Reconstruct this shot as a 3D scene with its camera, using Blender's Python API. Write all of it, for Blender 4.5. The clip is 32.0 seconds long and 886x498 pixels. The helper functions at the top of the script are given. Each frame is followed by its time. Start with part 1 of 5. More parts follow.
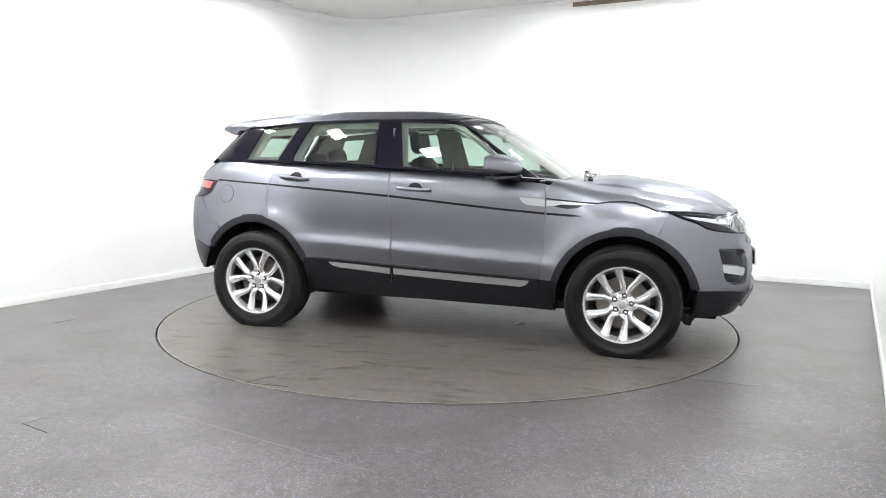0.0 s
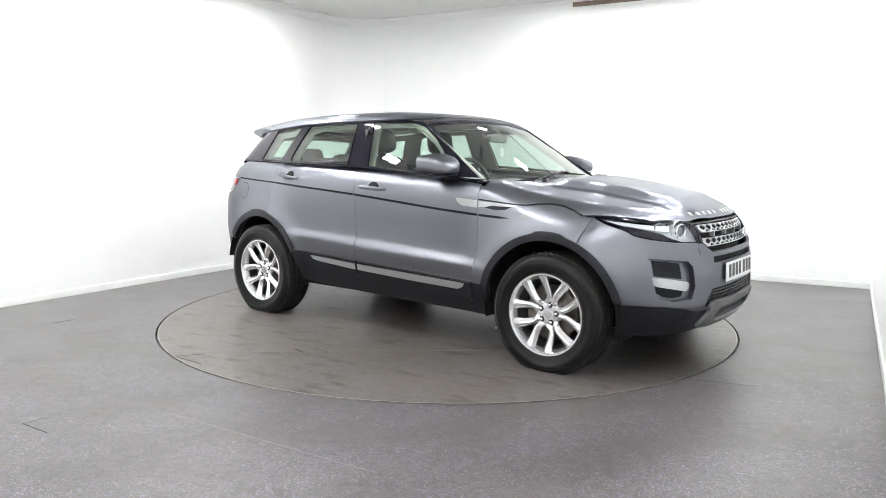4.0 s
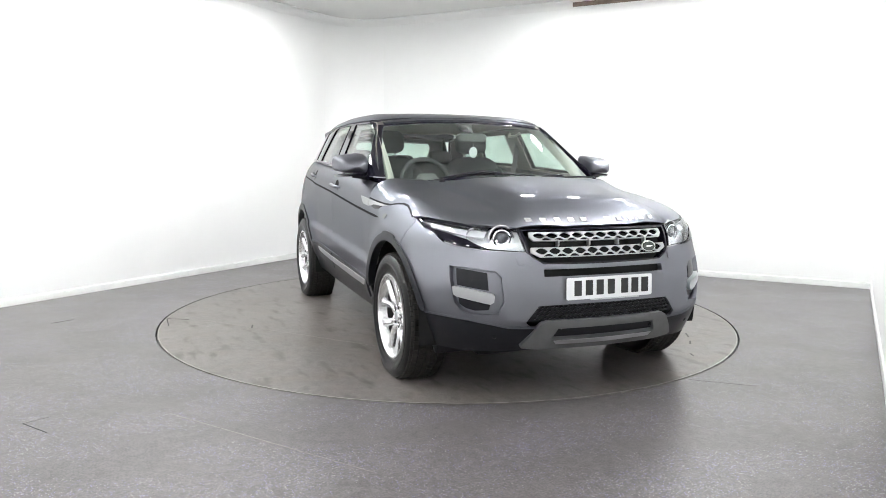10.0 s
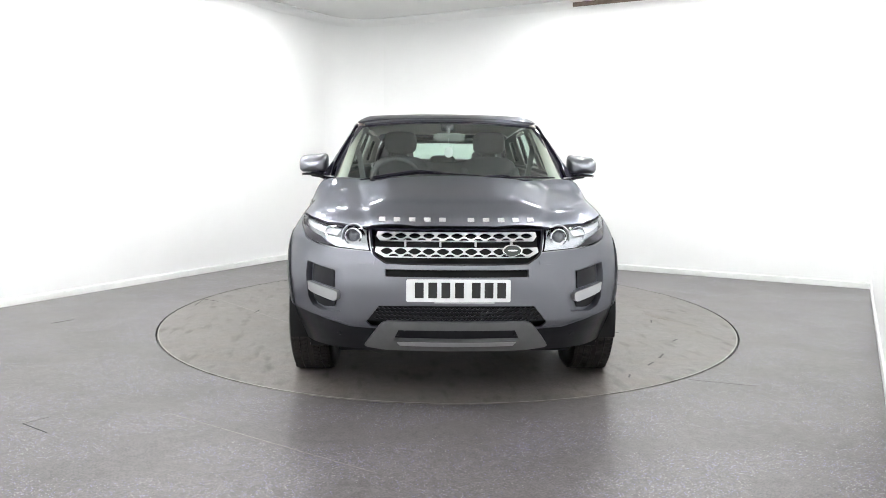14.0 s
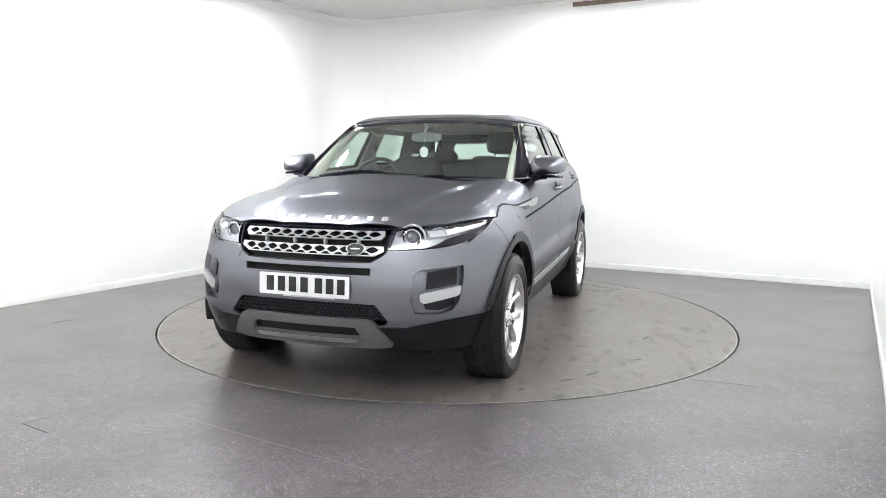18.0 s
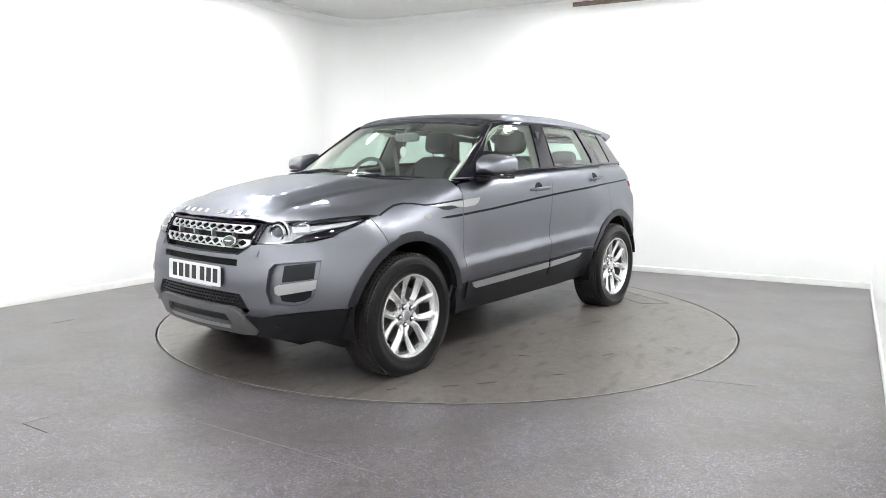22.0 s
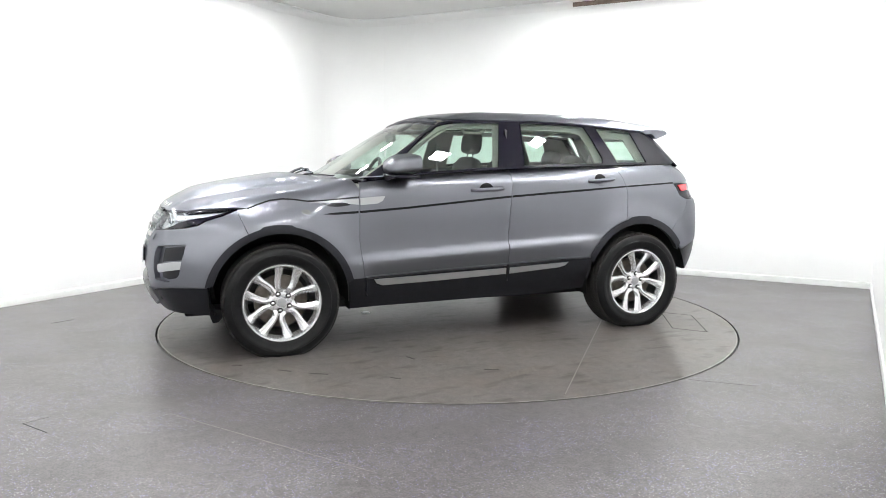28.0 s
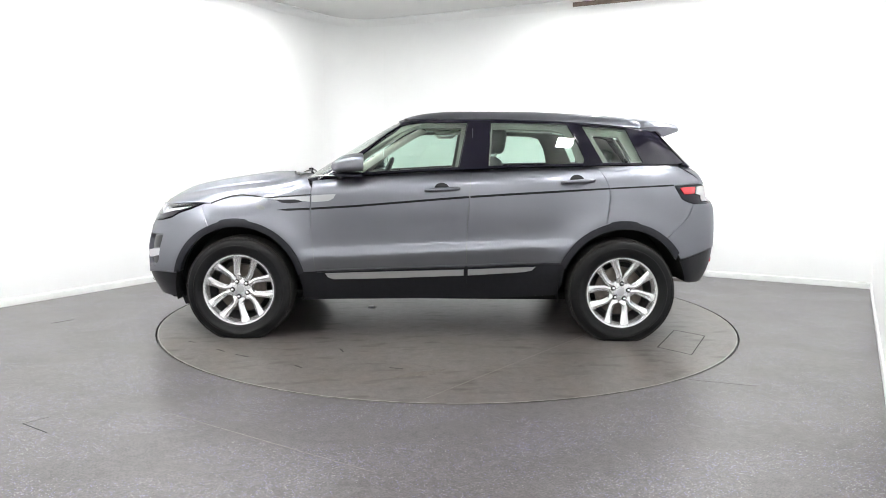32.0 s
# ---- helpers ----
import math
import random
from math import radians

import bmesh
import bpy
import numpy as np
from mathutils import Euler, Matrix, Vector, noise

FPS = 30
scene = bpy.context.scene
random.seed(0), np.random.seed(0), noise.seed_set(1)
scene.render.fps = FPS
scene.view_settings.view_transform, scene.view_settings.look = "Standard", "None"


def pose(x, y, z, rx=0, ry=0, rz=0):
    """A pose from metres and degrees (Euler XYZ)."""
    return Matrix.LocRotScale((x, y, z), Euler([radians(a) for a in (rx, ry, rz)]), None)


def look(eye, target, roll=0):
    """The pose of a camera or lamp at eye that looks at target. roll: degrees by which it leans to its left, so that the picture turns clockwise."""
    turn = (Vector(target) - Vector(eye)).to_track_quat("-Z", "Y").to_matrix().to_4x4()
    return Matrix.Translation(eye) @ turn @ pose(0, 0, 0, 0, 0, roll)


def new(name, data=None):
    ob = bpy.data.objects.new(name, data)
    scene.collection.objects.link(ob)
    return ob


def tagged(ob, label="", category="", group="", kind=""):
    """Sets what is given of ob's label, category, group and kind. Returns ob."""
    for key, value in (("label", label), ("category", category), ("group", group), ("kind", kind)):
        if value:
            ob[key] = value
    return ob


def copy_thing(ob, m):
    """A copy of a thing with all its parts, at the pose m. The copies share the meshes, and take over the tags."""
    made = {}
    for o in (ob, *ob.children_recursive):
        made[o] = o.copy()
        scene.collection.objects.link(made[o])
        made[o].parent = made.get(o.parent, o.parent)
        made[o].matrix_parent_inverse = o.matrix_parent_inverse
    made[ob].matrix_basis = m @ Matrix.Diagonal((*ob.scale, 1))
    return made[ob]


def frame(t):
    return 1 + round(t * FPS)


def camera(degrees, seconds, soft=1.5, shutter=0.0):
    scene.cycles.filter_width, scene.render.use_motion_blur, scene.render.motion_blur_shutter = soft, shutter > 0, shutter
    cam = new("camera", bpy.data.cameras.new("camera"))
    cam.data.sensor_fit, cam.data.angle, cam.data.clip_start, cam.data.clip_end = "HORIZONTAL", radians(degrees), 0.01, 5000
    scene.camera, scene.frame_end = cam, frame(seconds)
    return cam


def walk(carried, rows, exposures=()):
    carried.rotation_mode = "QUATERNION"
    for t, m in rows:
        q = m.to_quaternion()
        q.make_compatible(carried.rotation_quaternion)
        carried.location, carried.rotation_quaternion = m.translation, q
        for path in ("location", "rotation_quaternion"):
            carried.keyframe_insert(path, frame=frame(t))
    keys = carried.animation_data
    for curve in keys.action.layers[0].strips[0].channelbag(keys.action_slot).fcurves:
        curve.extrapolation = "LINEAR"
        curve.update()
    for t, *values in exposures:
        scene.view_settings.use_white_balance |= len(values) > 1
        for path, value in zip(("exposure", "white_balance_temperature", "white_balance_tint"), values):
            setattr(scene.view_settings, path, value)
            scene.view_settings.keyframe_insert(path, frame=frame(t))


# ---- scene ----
EYE = (0.0, -5.7783, 1.2517)
cam = camera(63.72, 32.0, soft=0.9)
VIEW = look(EYE, (-0.0359, -0.1228, 0.5416), 0.4525)
walk(cam, [(0.0, VIEW), (32.0, VIEW)], exposures=[(0.0, 0.0), (32.0, 0.0)])

# ---- light: LED panels in the ceiling light a closed white room ----
world = bpy.data.worlds.new("room_world")
world.use_nodes = True
world.node_tree.nodes["Background"].inputs["Color"].default_value = (0.8, 0.85, 0.9, 1)
world.node_tree.nodes["Background"].inputs["Strength"].default_value = 0.05
scene.world = world
PANEL_STRENGTH = 245.0

# turntable: constant speed, in degrees
SPIN_START, SPIN_RATE = 79.5485, -5.0757
CAR_TURN = -96.726
CAR_MID = Vector((-0.0357, -0.1330, 0.0))
CEIL = 3.07


# ---- materials ----
def shader(name, color=(0.5, 0.5, 0.5), rough=0.5, metal=0.0, coat=0.0, coat_rough=0.03, noise_scale=0.0,
           vary=0.0, bump=0.0, bump_scale=200.0, rough_vary=0.0, spec=0.5, island=0.0):
    m = bpy.data.materials.new(name)
    m.use_nodes = True
    nt = m.node_tree
    b = nt.nodes["Principled BSDF"]
    b.inputs["Base Color"].default_value = (*color, 1)
    b.inputs["Roughness"].default_value = rough
    b.inputs["Metallic"].default_value = metal
    b.inputs["Coat Weight"].default_value = coat
    b.inputs["Coat Roughness"].default_value = coat_rough
    b.inputs["Specular IOR Level"].default_value = spec
    co = nt.nodes.new("ShaderNodeTexCoord")
    if vary:
        n = nt.nodes.new("ShaderNodeTexNoise")
        n.inputs["Scale"].default_value = noise_scale
        n.inputs["Detail"].default_value = 6
        nt.links.new(co.outputs["Object"], n.inputs["Vector"])
        r = nt.nodes.new("ShaderNodeMapRange")
        r.inputs["From Min"].default_value, r.inputs["From Max"].default_value = 0.3, 0.7
        r.inputs["To Min"].default_value, r.inputs["To Max"].default_value = 1 - vary, 1 + vary
        nt.links.new(n.outputs["Fac"], r.inputs["Value"])
        x = nt.nodes.new("ShaderNodeVectorMath")
        x.operation = "SCALE"
        x.inputs[0].default_value = color
        nt.links.new(r.outputs["Result"], x.inputs["Scale"])
        nt.links.new(x.outputs["Vector"], b.inputs["Base Color"])
        if rough_vary:
            q = nt.nodes.new("ShaderNodeMapRange")
            q.inputs["From Min"].default_value, q.inputs["From Max"].default_value = 0.3, 0.7
            q.inputs["To Min"].default_value, q.inputs["To Max"].default_value = rough - rough_vary, rough + rough_vary
            nt.links.new(n.outputs["Fac"], q.inputs["Value"])
            nt.links.new(q.outputs["Result"], b.inputs["Roughness"])
    if bump:
        n2 = nt.nodes.new("ShaderNodeTexNoise")
        n2.inputs["Scale"].default_value = bump_scale
        n2.inputs["Detail"].default_value = 4
        nt.links.new(co.outputs["Object"], n2.inputs["Vector"])
        bp = nt.nodes.new("ShaderNodeBump")
        bp.inputs["Strength"].default_value = bump
        bp.inputs["Distance"].default_value = 0.002
        nt.links.new(n2.outputs["Fac"], bp.inputs["Height"])
        nt.links.new(bp.outputs["Normal"], b.inputs["Normal"])
    return m


def car_paint(name, color):
    """Metallic paint: fine flakes under a clear coat."""
    m = shader(name, color, rough=0.36, metal=1.0, coat=0.45, coat_rough=0.05)
    nt = m.node_tree
    b = nt.nodes["Principled BSDF"]
    b.inputs["Specular Tint"].default_value = (0.38, 0.385, 0.41, 1)
    co = nt.nodes.new("ShaderNodeTexCoord")
    v = nt.nodes.new("ShaderNodeTexVoronoi")
    v.inputs["Scale"].default_value = 1500
    nt.links.new(co.outputs["Object"], v.inputs["Vector"])
    r = nt.nodes.new("ShaderNodeMapRange")
    r.inputs["To Min"].default_value, r.inputs["To Max"].default_value = 0.92, 1.08
    nt.links.new(v.outputs["Color"], r.inputs["Value"])
    n = nt.nodes.new("ShaderNodeTexNoise")
    n.inputs["Scale"].default_value = 2.5
    nt.links.new(co.outputs["Object"], n.inputs["Vector"])
    r2 = nt.nodes.new("ShaderNodeMapRange")
    r2.inputs["To Min"].default_value, r2.inputs["To Max"].default_value = 0.93, 1.07
    nt.links.new(n.outputs["Fac"], r2.inputs["Value"])
    mu = nt.nodes.new("ShaderNodeMath")
    mu.operation = "MULTIPLY"
    nt.links.new(r.outputs["Result"], mu.inputs[0])
    nt.links.new(r2.outputs["Result"], mu.inputs[1])
    x = nt.nodes.new("ShaderNodeVectorMath")
    x.operation = "SCALE"
    x.inputs[0].default_value = color
    nt.links.new(mu.outputs["Value"], x.inputs["Scale"])
    nt.links.new(x.outputs["Vector"], b.inputs["Base Color"])
    return m


def glass(name, tint, gloss=0.045):
    """Thin pane: tinted see-through with a reflection that grows towards the edge."""
    m = bpy.data.materials.new(name)
    m.use_nodes = True
    nt = m.node_tree
    nt.nodes.remove(nt.nodes["Principled BSDF"])
    out = nt.nodes["Material Output"]
    tr = nt.nodes.new("ShaderNodeBsdfTransparent")
    tr.inputs["Color"].default_value = (*tint, 1)
    gl = nt.nodes.new("ShaderNodeBsdfGlossy")
    gl.inputs["Roughness"].default_value = 0.01
    lw = nt.nodes.new("ShaderNodeLayerWeight")
    lw.inputs["Blend"].default_value = 0.5
    pw = nt.nodes.new("ShaderNodeMath")
    pw.operation = "POWER"
    pw.inputs[1].default_value = 4.2
    nt.links.new(lw.outputs["Facing"], pw.inputs[0])
    fr = nt.nodes.new("ShaderNodeMath")
    fr.operation = "MULTIPLY_ADD"
    fr.inputs[1].default_value, fr.inputs[2].default_value = 1 - gloss, gloss
    nt.links.new(pw.outputs["Value"], fr.inputs[0])
    mix = nt.nodes.new("ShaderNodeMixShader")
    nt.links.new(fr.outputs["Value"], mix.inputs["Fac"])
    nt.links.new(tr.outputs["BSDF"], mix.inputs[1])
    nt.links.new(gl.outputs["BSDF"], mix.inputs[2])
    nt.links.new(mix.outputs["Shader"], out.inputs["Surface"])
    return m


def glow(name, color, strength):
    m = bpy.data.materials.new(name)
    m.use_nodes = True
    nt = m.node_tree
    nt.nodes.remove(nt.nodes["Principled BSDF"])
    e = nt.nodes.new("ShaderNodeEmission")
    e.inputs["Color"].default_value = (*color, 1)
    e.inputs["Strength"].default_value = strength
    nt.links.new(e.outputs["Emission"], nt.nodes["Material Output"].inputs["Surface"])
    return m


def safety_vinyl(name, dark, light, flakes, stain_tone, scuffs=0.0, speck=0.42):
    """Grey sheet vinyl with mineral flakes, scuffs and a worn sheen."""
    m = bpy.data.materials.new(name)
    m.use_nodes = True
    nt = m.node_tree
    b = nt.nodes["Principled BSDF"]
    co = nt.nodes.new("ShaderNodeTexCoord")

    def noise_tex(scale, detail=5, stretch=None):
        n = nt.nodes.new("ShaderNodeTexNoise")
        n.inputs["Scale"].default_value, n.inputs["Detail"].default_value = scale, detail
        if stretch:
            mp = nt.nodes.new("ShaderNodeMapping")
            mp.inputs["Scale"].default_value = stretch
            nt.links.new(co.outputs["Object"], mp.inputs["Vector"])
            nt.links.new(mp.outputs["Vector"], n.inputs["Vector"])
        else:
            nt.links.new(co.outputs["Object"], n.inputs["Vector"])
        return n.outputs["Fac"]

    def remap(v, a, c, lo, hi):
        r = nt.nodes.new("ShaderNodeMapRange")
        for k, q in zip(("From Min", "From Max", "To Min", "To Max"), (a, c, lo, hi)):
            r.inputs[k].default_value = q
        nt.links.new(v, r.inputs["Value"])
        return r.outputs["Result"]

    def blend(f, a, c):
        x = nt.nodes.new("ShaderNodeMix")
        x.data_type = "RGBA"
        nt.links.new(f, x.inputs["Factor"])
        for sock, q in ((x.inputs["A"], a), (x.inputs["B"], c)):
            if isinstance(q, tuple):
                sock.default_value = (*q, 1)
            else:
                nt.links.new(q, sock)
        return x.outputs["Result"]

    big = blend(remap(noise_tex(1.1, 6), 0.35, 0.68, 0, 1), dark, light)
    g = nt.nodes.new("ShaderNodeTexVoronoi")
    g.inputs["Scale"].default_value = 210
    nt.links.new(co.outputs["Object"], g.inputs["Vector"])
    gs = nt.nodes.new("ShaderNodeSeparateColor")
    nt.links.new(g.outputs["Color"], gs.inputs["Color"])
    grain = blend(remap(gs.outputs["Red"], 0.0, 1.0, 0, 1), (1 - speck, 1 - speck, 1 - speck), (1 + speck, 1 + speck, 1 + speck))
    mul = nt.nodes.new("ShaderNodeMix")
    mul.data_type, mul.blend_type = "RGBA", "MULTIPLY"
    mul.inputs["Factor"].default_value = 1.0
    mottle = blend(remap(noise_tex(17, 4), 0.3, 0.7, 0, 1), (0.84, 0.84, 0.83), (1.16, 1.15, 1.17))
    mul2 = nt.nodes.new("ShaderNodeMix")
    mul2.data_type, mul2.blend_type = "RGBA", "MULTIPLY"
    mul2.inputs["Factor"].default_value = 1.0
    nt.links.new(big, mul2.inputs["A"])
    nt.links.new(mottle, mul2.inputs["B"])
    nt.links.new(mul2.outputs["Result"], mul.inputs["A"])
    nt.links.new(grain, mul.inputs["B"])
    v = nt.nodes.new("ShaderNodeTexVoronoi")
    v.inputs["Scale"].default_value = 150
    nt.links.new(co.outputs["Object"], v.inputs["Vector"])
    sep = nt.nodes.new("ShaderNodeSeparateColor")
    nt.links.new(v.outputs["Color"], sep.inputs["Color"])
    worn = remap(noise_tex(1.9, 5, (1.0, 1.5, 1.0)), 0.36, 0.58, 0.55, 1.0)
    gate = nt.nodes.new("ShaderNodeMath")
    gate.operation = "MULTIPLY"
    nt.links.new(sep.outputs["Red"], gate.inputs[0])
    nt.links.new(worn, gate.inputs[1])
    chance = remap(gate.outputs["Value"], 0.63, 0.67, 0, flakes)
    near = remap(v.outputs["Distance"], 0.22, 0.50, 1, 0)
    hit = nt.nodes.new("ShaderNodeMath")
    hit.operation = "MULTIPLY"
    nt.links.new(chance, hit.inputs[0])
    nt.links.new(near, hit.inputs[1])
    tone = blend(remap(sep.outputs["Green"], 0.35, 0.65, 0, 1), (0.40, 0.39, 0.38), (0.20, 0.19, 0.41))
    col = blend(hit.outputs["Value"], mul.outputs["Result"], tone)
    stain = remap(noise_tex(3.2, 3, (1.0, 1.7, 1.0)), 0.45, 0.75, 0, 0.30)
    col = blend(stain, col, stain_tone)
    scuff = remap(noise_tex(11, 7, (1.0, 0.35, 1.0)), 0.55, 0.72, 0, scuffs)
    col = blend(scuff, col, (0.022, 0.014, 0.010))
    nt.links.new(col, b.inputs["Base Color"])
    nt.links.new(remap(noise_tex(3.1, 3), 0.1, 0.9, 0.285, 0.36), b.inputs["Roughness"])
    b.inputs["Specular IOR Level"].default_value = 0.26
    bp = nt.nodes.new("ShaderNodeBump")
    bp.inputs["Strength"].default_value, bp.inputs["Distance"].default_value = 0.06, 0.003
    nt.links.new(noise_tex(160, 3), bp.inputs["Height"])
    nt.links.new(bp.outputs["Normal"], b.inputs["Normal"])
    return m


WALL_WHITE = shader("wall_white_paint", (0.930, 0.935, 0.930), 0.55, noise_scale=1.3, vary=0.015, bump=0.08, bump_scale=90)
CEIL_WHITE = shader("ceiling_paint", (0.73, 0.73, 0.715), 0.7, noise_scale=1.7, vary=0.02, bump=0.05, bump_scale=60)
COVE_WHITE = shader("coving_paint", (0.90, 0.905, 0.895), 0.6, noise_scale=4, vary=0.02)
SKIRT_WHITE = shader("skirting_paint", (0.72, 0.73, 0.72), 0.4, noise_scale=6, vary=0.05)
FLOOR_MAT = safety_vinyl("floor_vinyl", (0.084, 0.078, 0.078), (0.111, 0.103, 0.103), 0.98, (0.105, 0.094, 0.092))
DISC_MAT = safety_vinyl("turntable_vinyl", (0.104, 0.095, 0.089), (0.134, 0.123, 0.115), 0.12, (0.150, 0.112, 0.086), 0.75, 0.32)
PIT_MAT = shader("pit_dark", (0.012, 0.012, 0.012), 0.8)
SEAM_MAT = shader("seam_weld", (0.20, 0.185, 0.170), 0.3, noise_scale=40, vary=0.25)
EDGE_METAL = shader("edge_metal", (0.30, 0.29, 0.27), 0.45, metal=0.6, noise_scale=12, vary=0.3)
CUT_MAT = shader("cut_grey", (0.05, 0.046, 0.044), 0.6, noise_scale=30, vary=0.2)
SCRATCH_MAT = shader("scratch_pale", (0.155, 0.138, 0.120), 0.5, noise_scale=60, vary=0.3)
WOOD = shader("brown_wood", (0.16, 0.11, 0.085), 0.55, noise_scale=18, vary=0.3)
PAINT = car_paint("grey_metallic_paint", (0.194, 0.199, 0.225))
BLACK_GLOSS = shader("black_gloss", (0.007, 0.006, 0.013), 0.05, spec=0.36)
BLACK_TRIM = shader("black_plastic", (0.013, 0.0135, 0.0165), 0.30, noise_scale=30, vary=0.1, bump=0.06, bump_scale=900, spec=0.22)
ARCH_TRIM = shader("arch_plastic", (0.022, 0.023, 0.028), 0.38, noise_scale=30, vary=0.1, bump=0.08, bump_scale=900, spec=0.25)
INNER_DARK = shader("inner_dark", (0.016, 0.016, 0.0165), 0.7, spec=0.1)
VENT = shader("vent_silver", (0.42, 0.425, 0.435), 0.36, metal=0.8)
SILVER = shader("satin_silver", (0.56, 0.57, 0.585), 0.32, metal=0.95)
BRIGHT = shader("bright_alloy", (0.84, 0.845, 0.855), 0.26, metal=0.84, noise_scale=8, vary=0.04)
CHROME = shader("chrome", (0.85, 0.85, 0.86), 0.07, metal=1.0)
SKID = shader("skid_grey", (0.17, 0.172, 0.176), 0.38, metal=0.5, noise_scale=20, vary=0.06)
RUBBER = shader("tyre_rubber", (0.007, 0.007, 0.0075), 0.33, spec=0.24, noise_scale=14, vary=0.25, bump=0.2, bump_scale=350)
TREAD = shader("tread_rubber", (0.016, 0.0145, 0.013), 0.75, noise_scale=25, vary=0.35, bump=0.3, bump_scale=300)
SIDE_GLASS = glass("side_glass", (0.76, 0.91, 0.83), 0.14)
SCREEN_GLASS = glass("screen_glass", (0.78, 0.90, 0.84), 0.12)
LAMP_GLASS = glass("lamp_glass", (0.93, 0.95, 0.97))
RED_LENS = shader("red_lens", (0.55, 0.02, 0.03), 0.12, coat=1.0)
TAIL_CLEAR = shader("tail_clear_lens", (0.34, 0.33, 0.34), 0.15, coat=1.0)
CLEAR_LENS = shader("clear_lens", (0.68, 0.68, 0.70), 0.15, coat=1.0)
DARK_CLOTH = shader("charcoal_seat", (0.065, 0.066, 0.068), 0.75, noise_scale=60, vary=0.2, bump=0.15, bump_scale=600)
LINING = shader("beige_lining", (0.26, 0.255, 0.225), 0.65, noise_scale=30, vary=0.06)
CREAM = shader("cream_trim", (0.62, 0.60, 0.54), 0.6, noise_scale=30, vary=0.05)
GREY_TRIM = shader("grey_trim", (0.18, 0.185, 0.18), 0.6, noise_scale=30, vary=0.08)
LAMP_BOWL = shader("lamp_reflector", (0.80, 0.81, 0.83), 0.24, metal=0.6, noise_scale=40, vary=0.08)
PLATE_WHITE = shader("plate_white", (0.82, 0.83, 0.84), 0.3, coat=0.4)
PLATE_BLACK = shader("plate_black", (0.012, 0.012, 0.013), 0.4)
BADGE_GREEN = shader("badge_dark_green", (0.010, 0.022, 0.016), 0.25, coat=0.8)
BARREL = shader("wheel_barrel", (0.045, 0.045, 0.047), 0.5, metal=0.4, noise_scale=20, vary=0.2)
BRAKE = shader("brake_steel", (0.13, 0.115, 0.10), 0.45, metal=0.8, noise_scale=25, vary=0.25)
PROJECTOR = shader("projector_lens", (0.13, 0.135, 0.15), 0.10, coat=1.0, spec=0.6)
EMIT = glow("led_panel", (0.985, 0.995, 0.995), PANEL_STRENGTH)
# weaker glow for the fill panels added by the far corner
EMIT_FILL = glow("corner_fill_panel", (0.985, 0.995, 0.995), PANEL_STRENGTH * 0.70)


# ---- mesh helpers ----
def part(name, bm, material, parent, label=""):
    """Links a bmesh as one mesh object under a thing or a part."""
    me = bpy.data.meshes.new(name)
    bm.to_mesh(me)
    bm.free()
    return part_mesh(name, me, material, parent, label)


def part_mesh(name, me, material, parent, label=""):
    if material and not me.materials:
        me.materials.append(material)
    ob = new(name, me)
    ob.parent = parent
    return tagged(ob, label)


def smooth(bm, sharp=40):
    lim = radians(sharp)
    for f in bm.faces:
        f.smooth = True
    for e in bm.edges:
        e.smooth = len(e.link_faces) == 2 and e.calc_face_angle(0.0) < lim
    return bm


def box(sx, sy, sz, at=(0, 0, 0), bevel=0.0, seg=2, turn=None, bm=None):
    bm2 = bmesh.new()
    bmesh.ops.create_cube(bm2, size=1, matrix=Matrix.Diagonal((sx, sy, sz, 1)))
    if bevel:
        bmesh.ops.bevel(bm2, geom=list(bm2.edges), offset=bevel, segments=seg, affect="EDGES", profile=0.5)
    smooth(bm2)
    m = Matrix.Translation(at)
    if turn is not None:
        m = m @ turn
    bmesh.ops.transform(bm2, matrix=m, verts=bm2.verts)
    return merge(bm, bm2)


def merge(bm, bm2):
    if bm is None:
        return bm2
    me = bpy.data.meshes.new("tmp")
    bm2.to_mesh(me)
    bm2.free()
    bm.from_mesh(me)
    bpy.data.meshes.remove(me)
    return bm


def lathe(profile, steps, axis="y", arc=(0, 360), closed=False):
    """A profile of (radius, offset) pairs turned about an axis."""
    bm = bmesh.new()
    full = abs(arc[1] - arc[0]) >= 360
    rings = []
    for i in range(steps if full else steps + 1):
        a = radians(arc[0] + (arc[1] - arc[0]) * i / steps)
        c, s = math.cos(a), math.sin(a)
        if axis == "y":
            rings.append([bm.verts.new((r * c, o, r * s)) for r, o in profile])
        elif axis == "z":
            rings.append([bm.verts.new((r * c, r * s, o)) for r, o in profile])
        else:
            rings.append([bm.verts.new((o, r * c, r * s)) for r, o in profile])
    n = len(rings)
    for i in range(n if full else n - 1):
        a, b = rings[i], rings[(i + 1) % n]
        k = len(profile)
        for j in range(k if closed else k - 1):
            bm.faces.new((a[j], a[(j + 1) % k], b[(j + 1) % k], b[j]))
    bmesh.ops.recalc_face_normals(bm, faces=bm.faces)
    return smooth(bm)


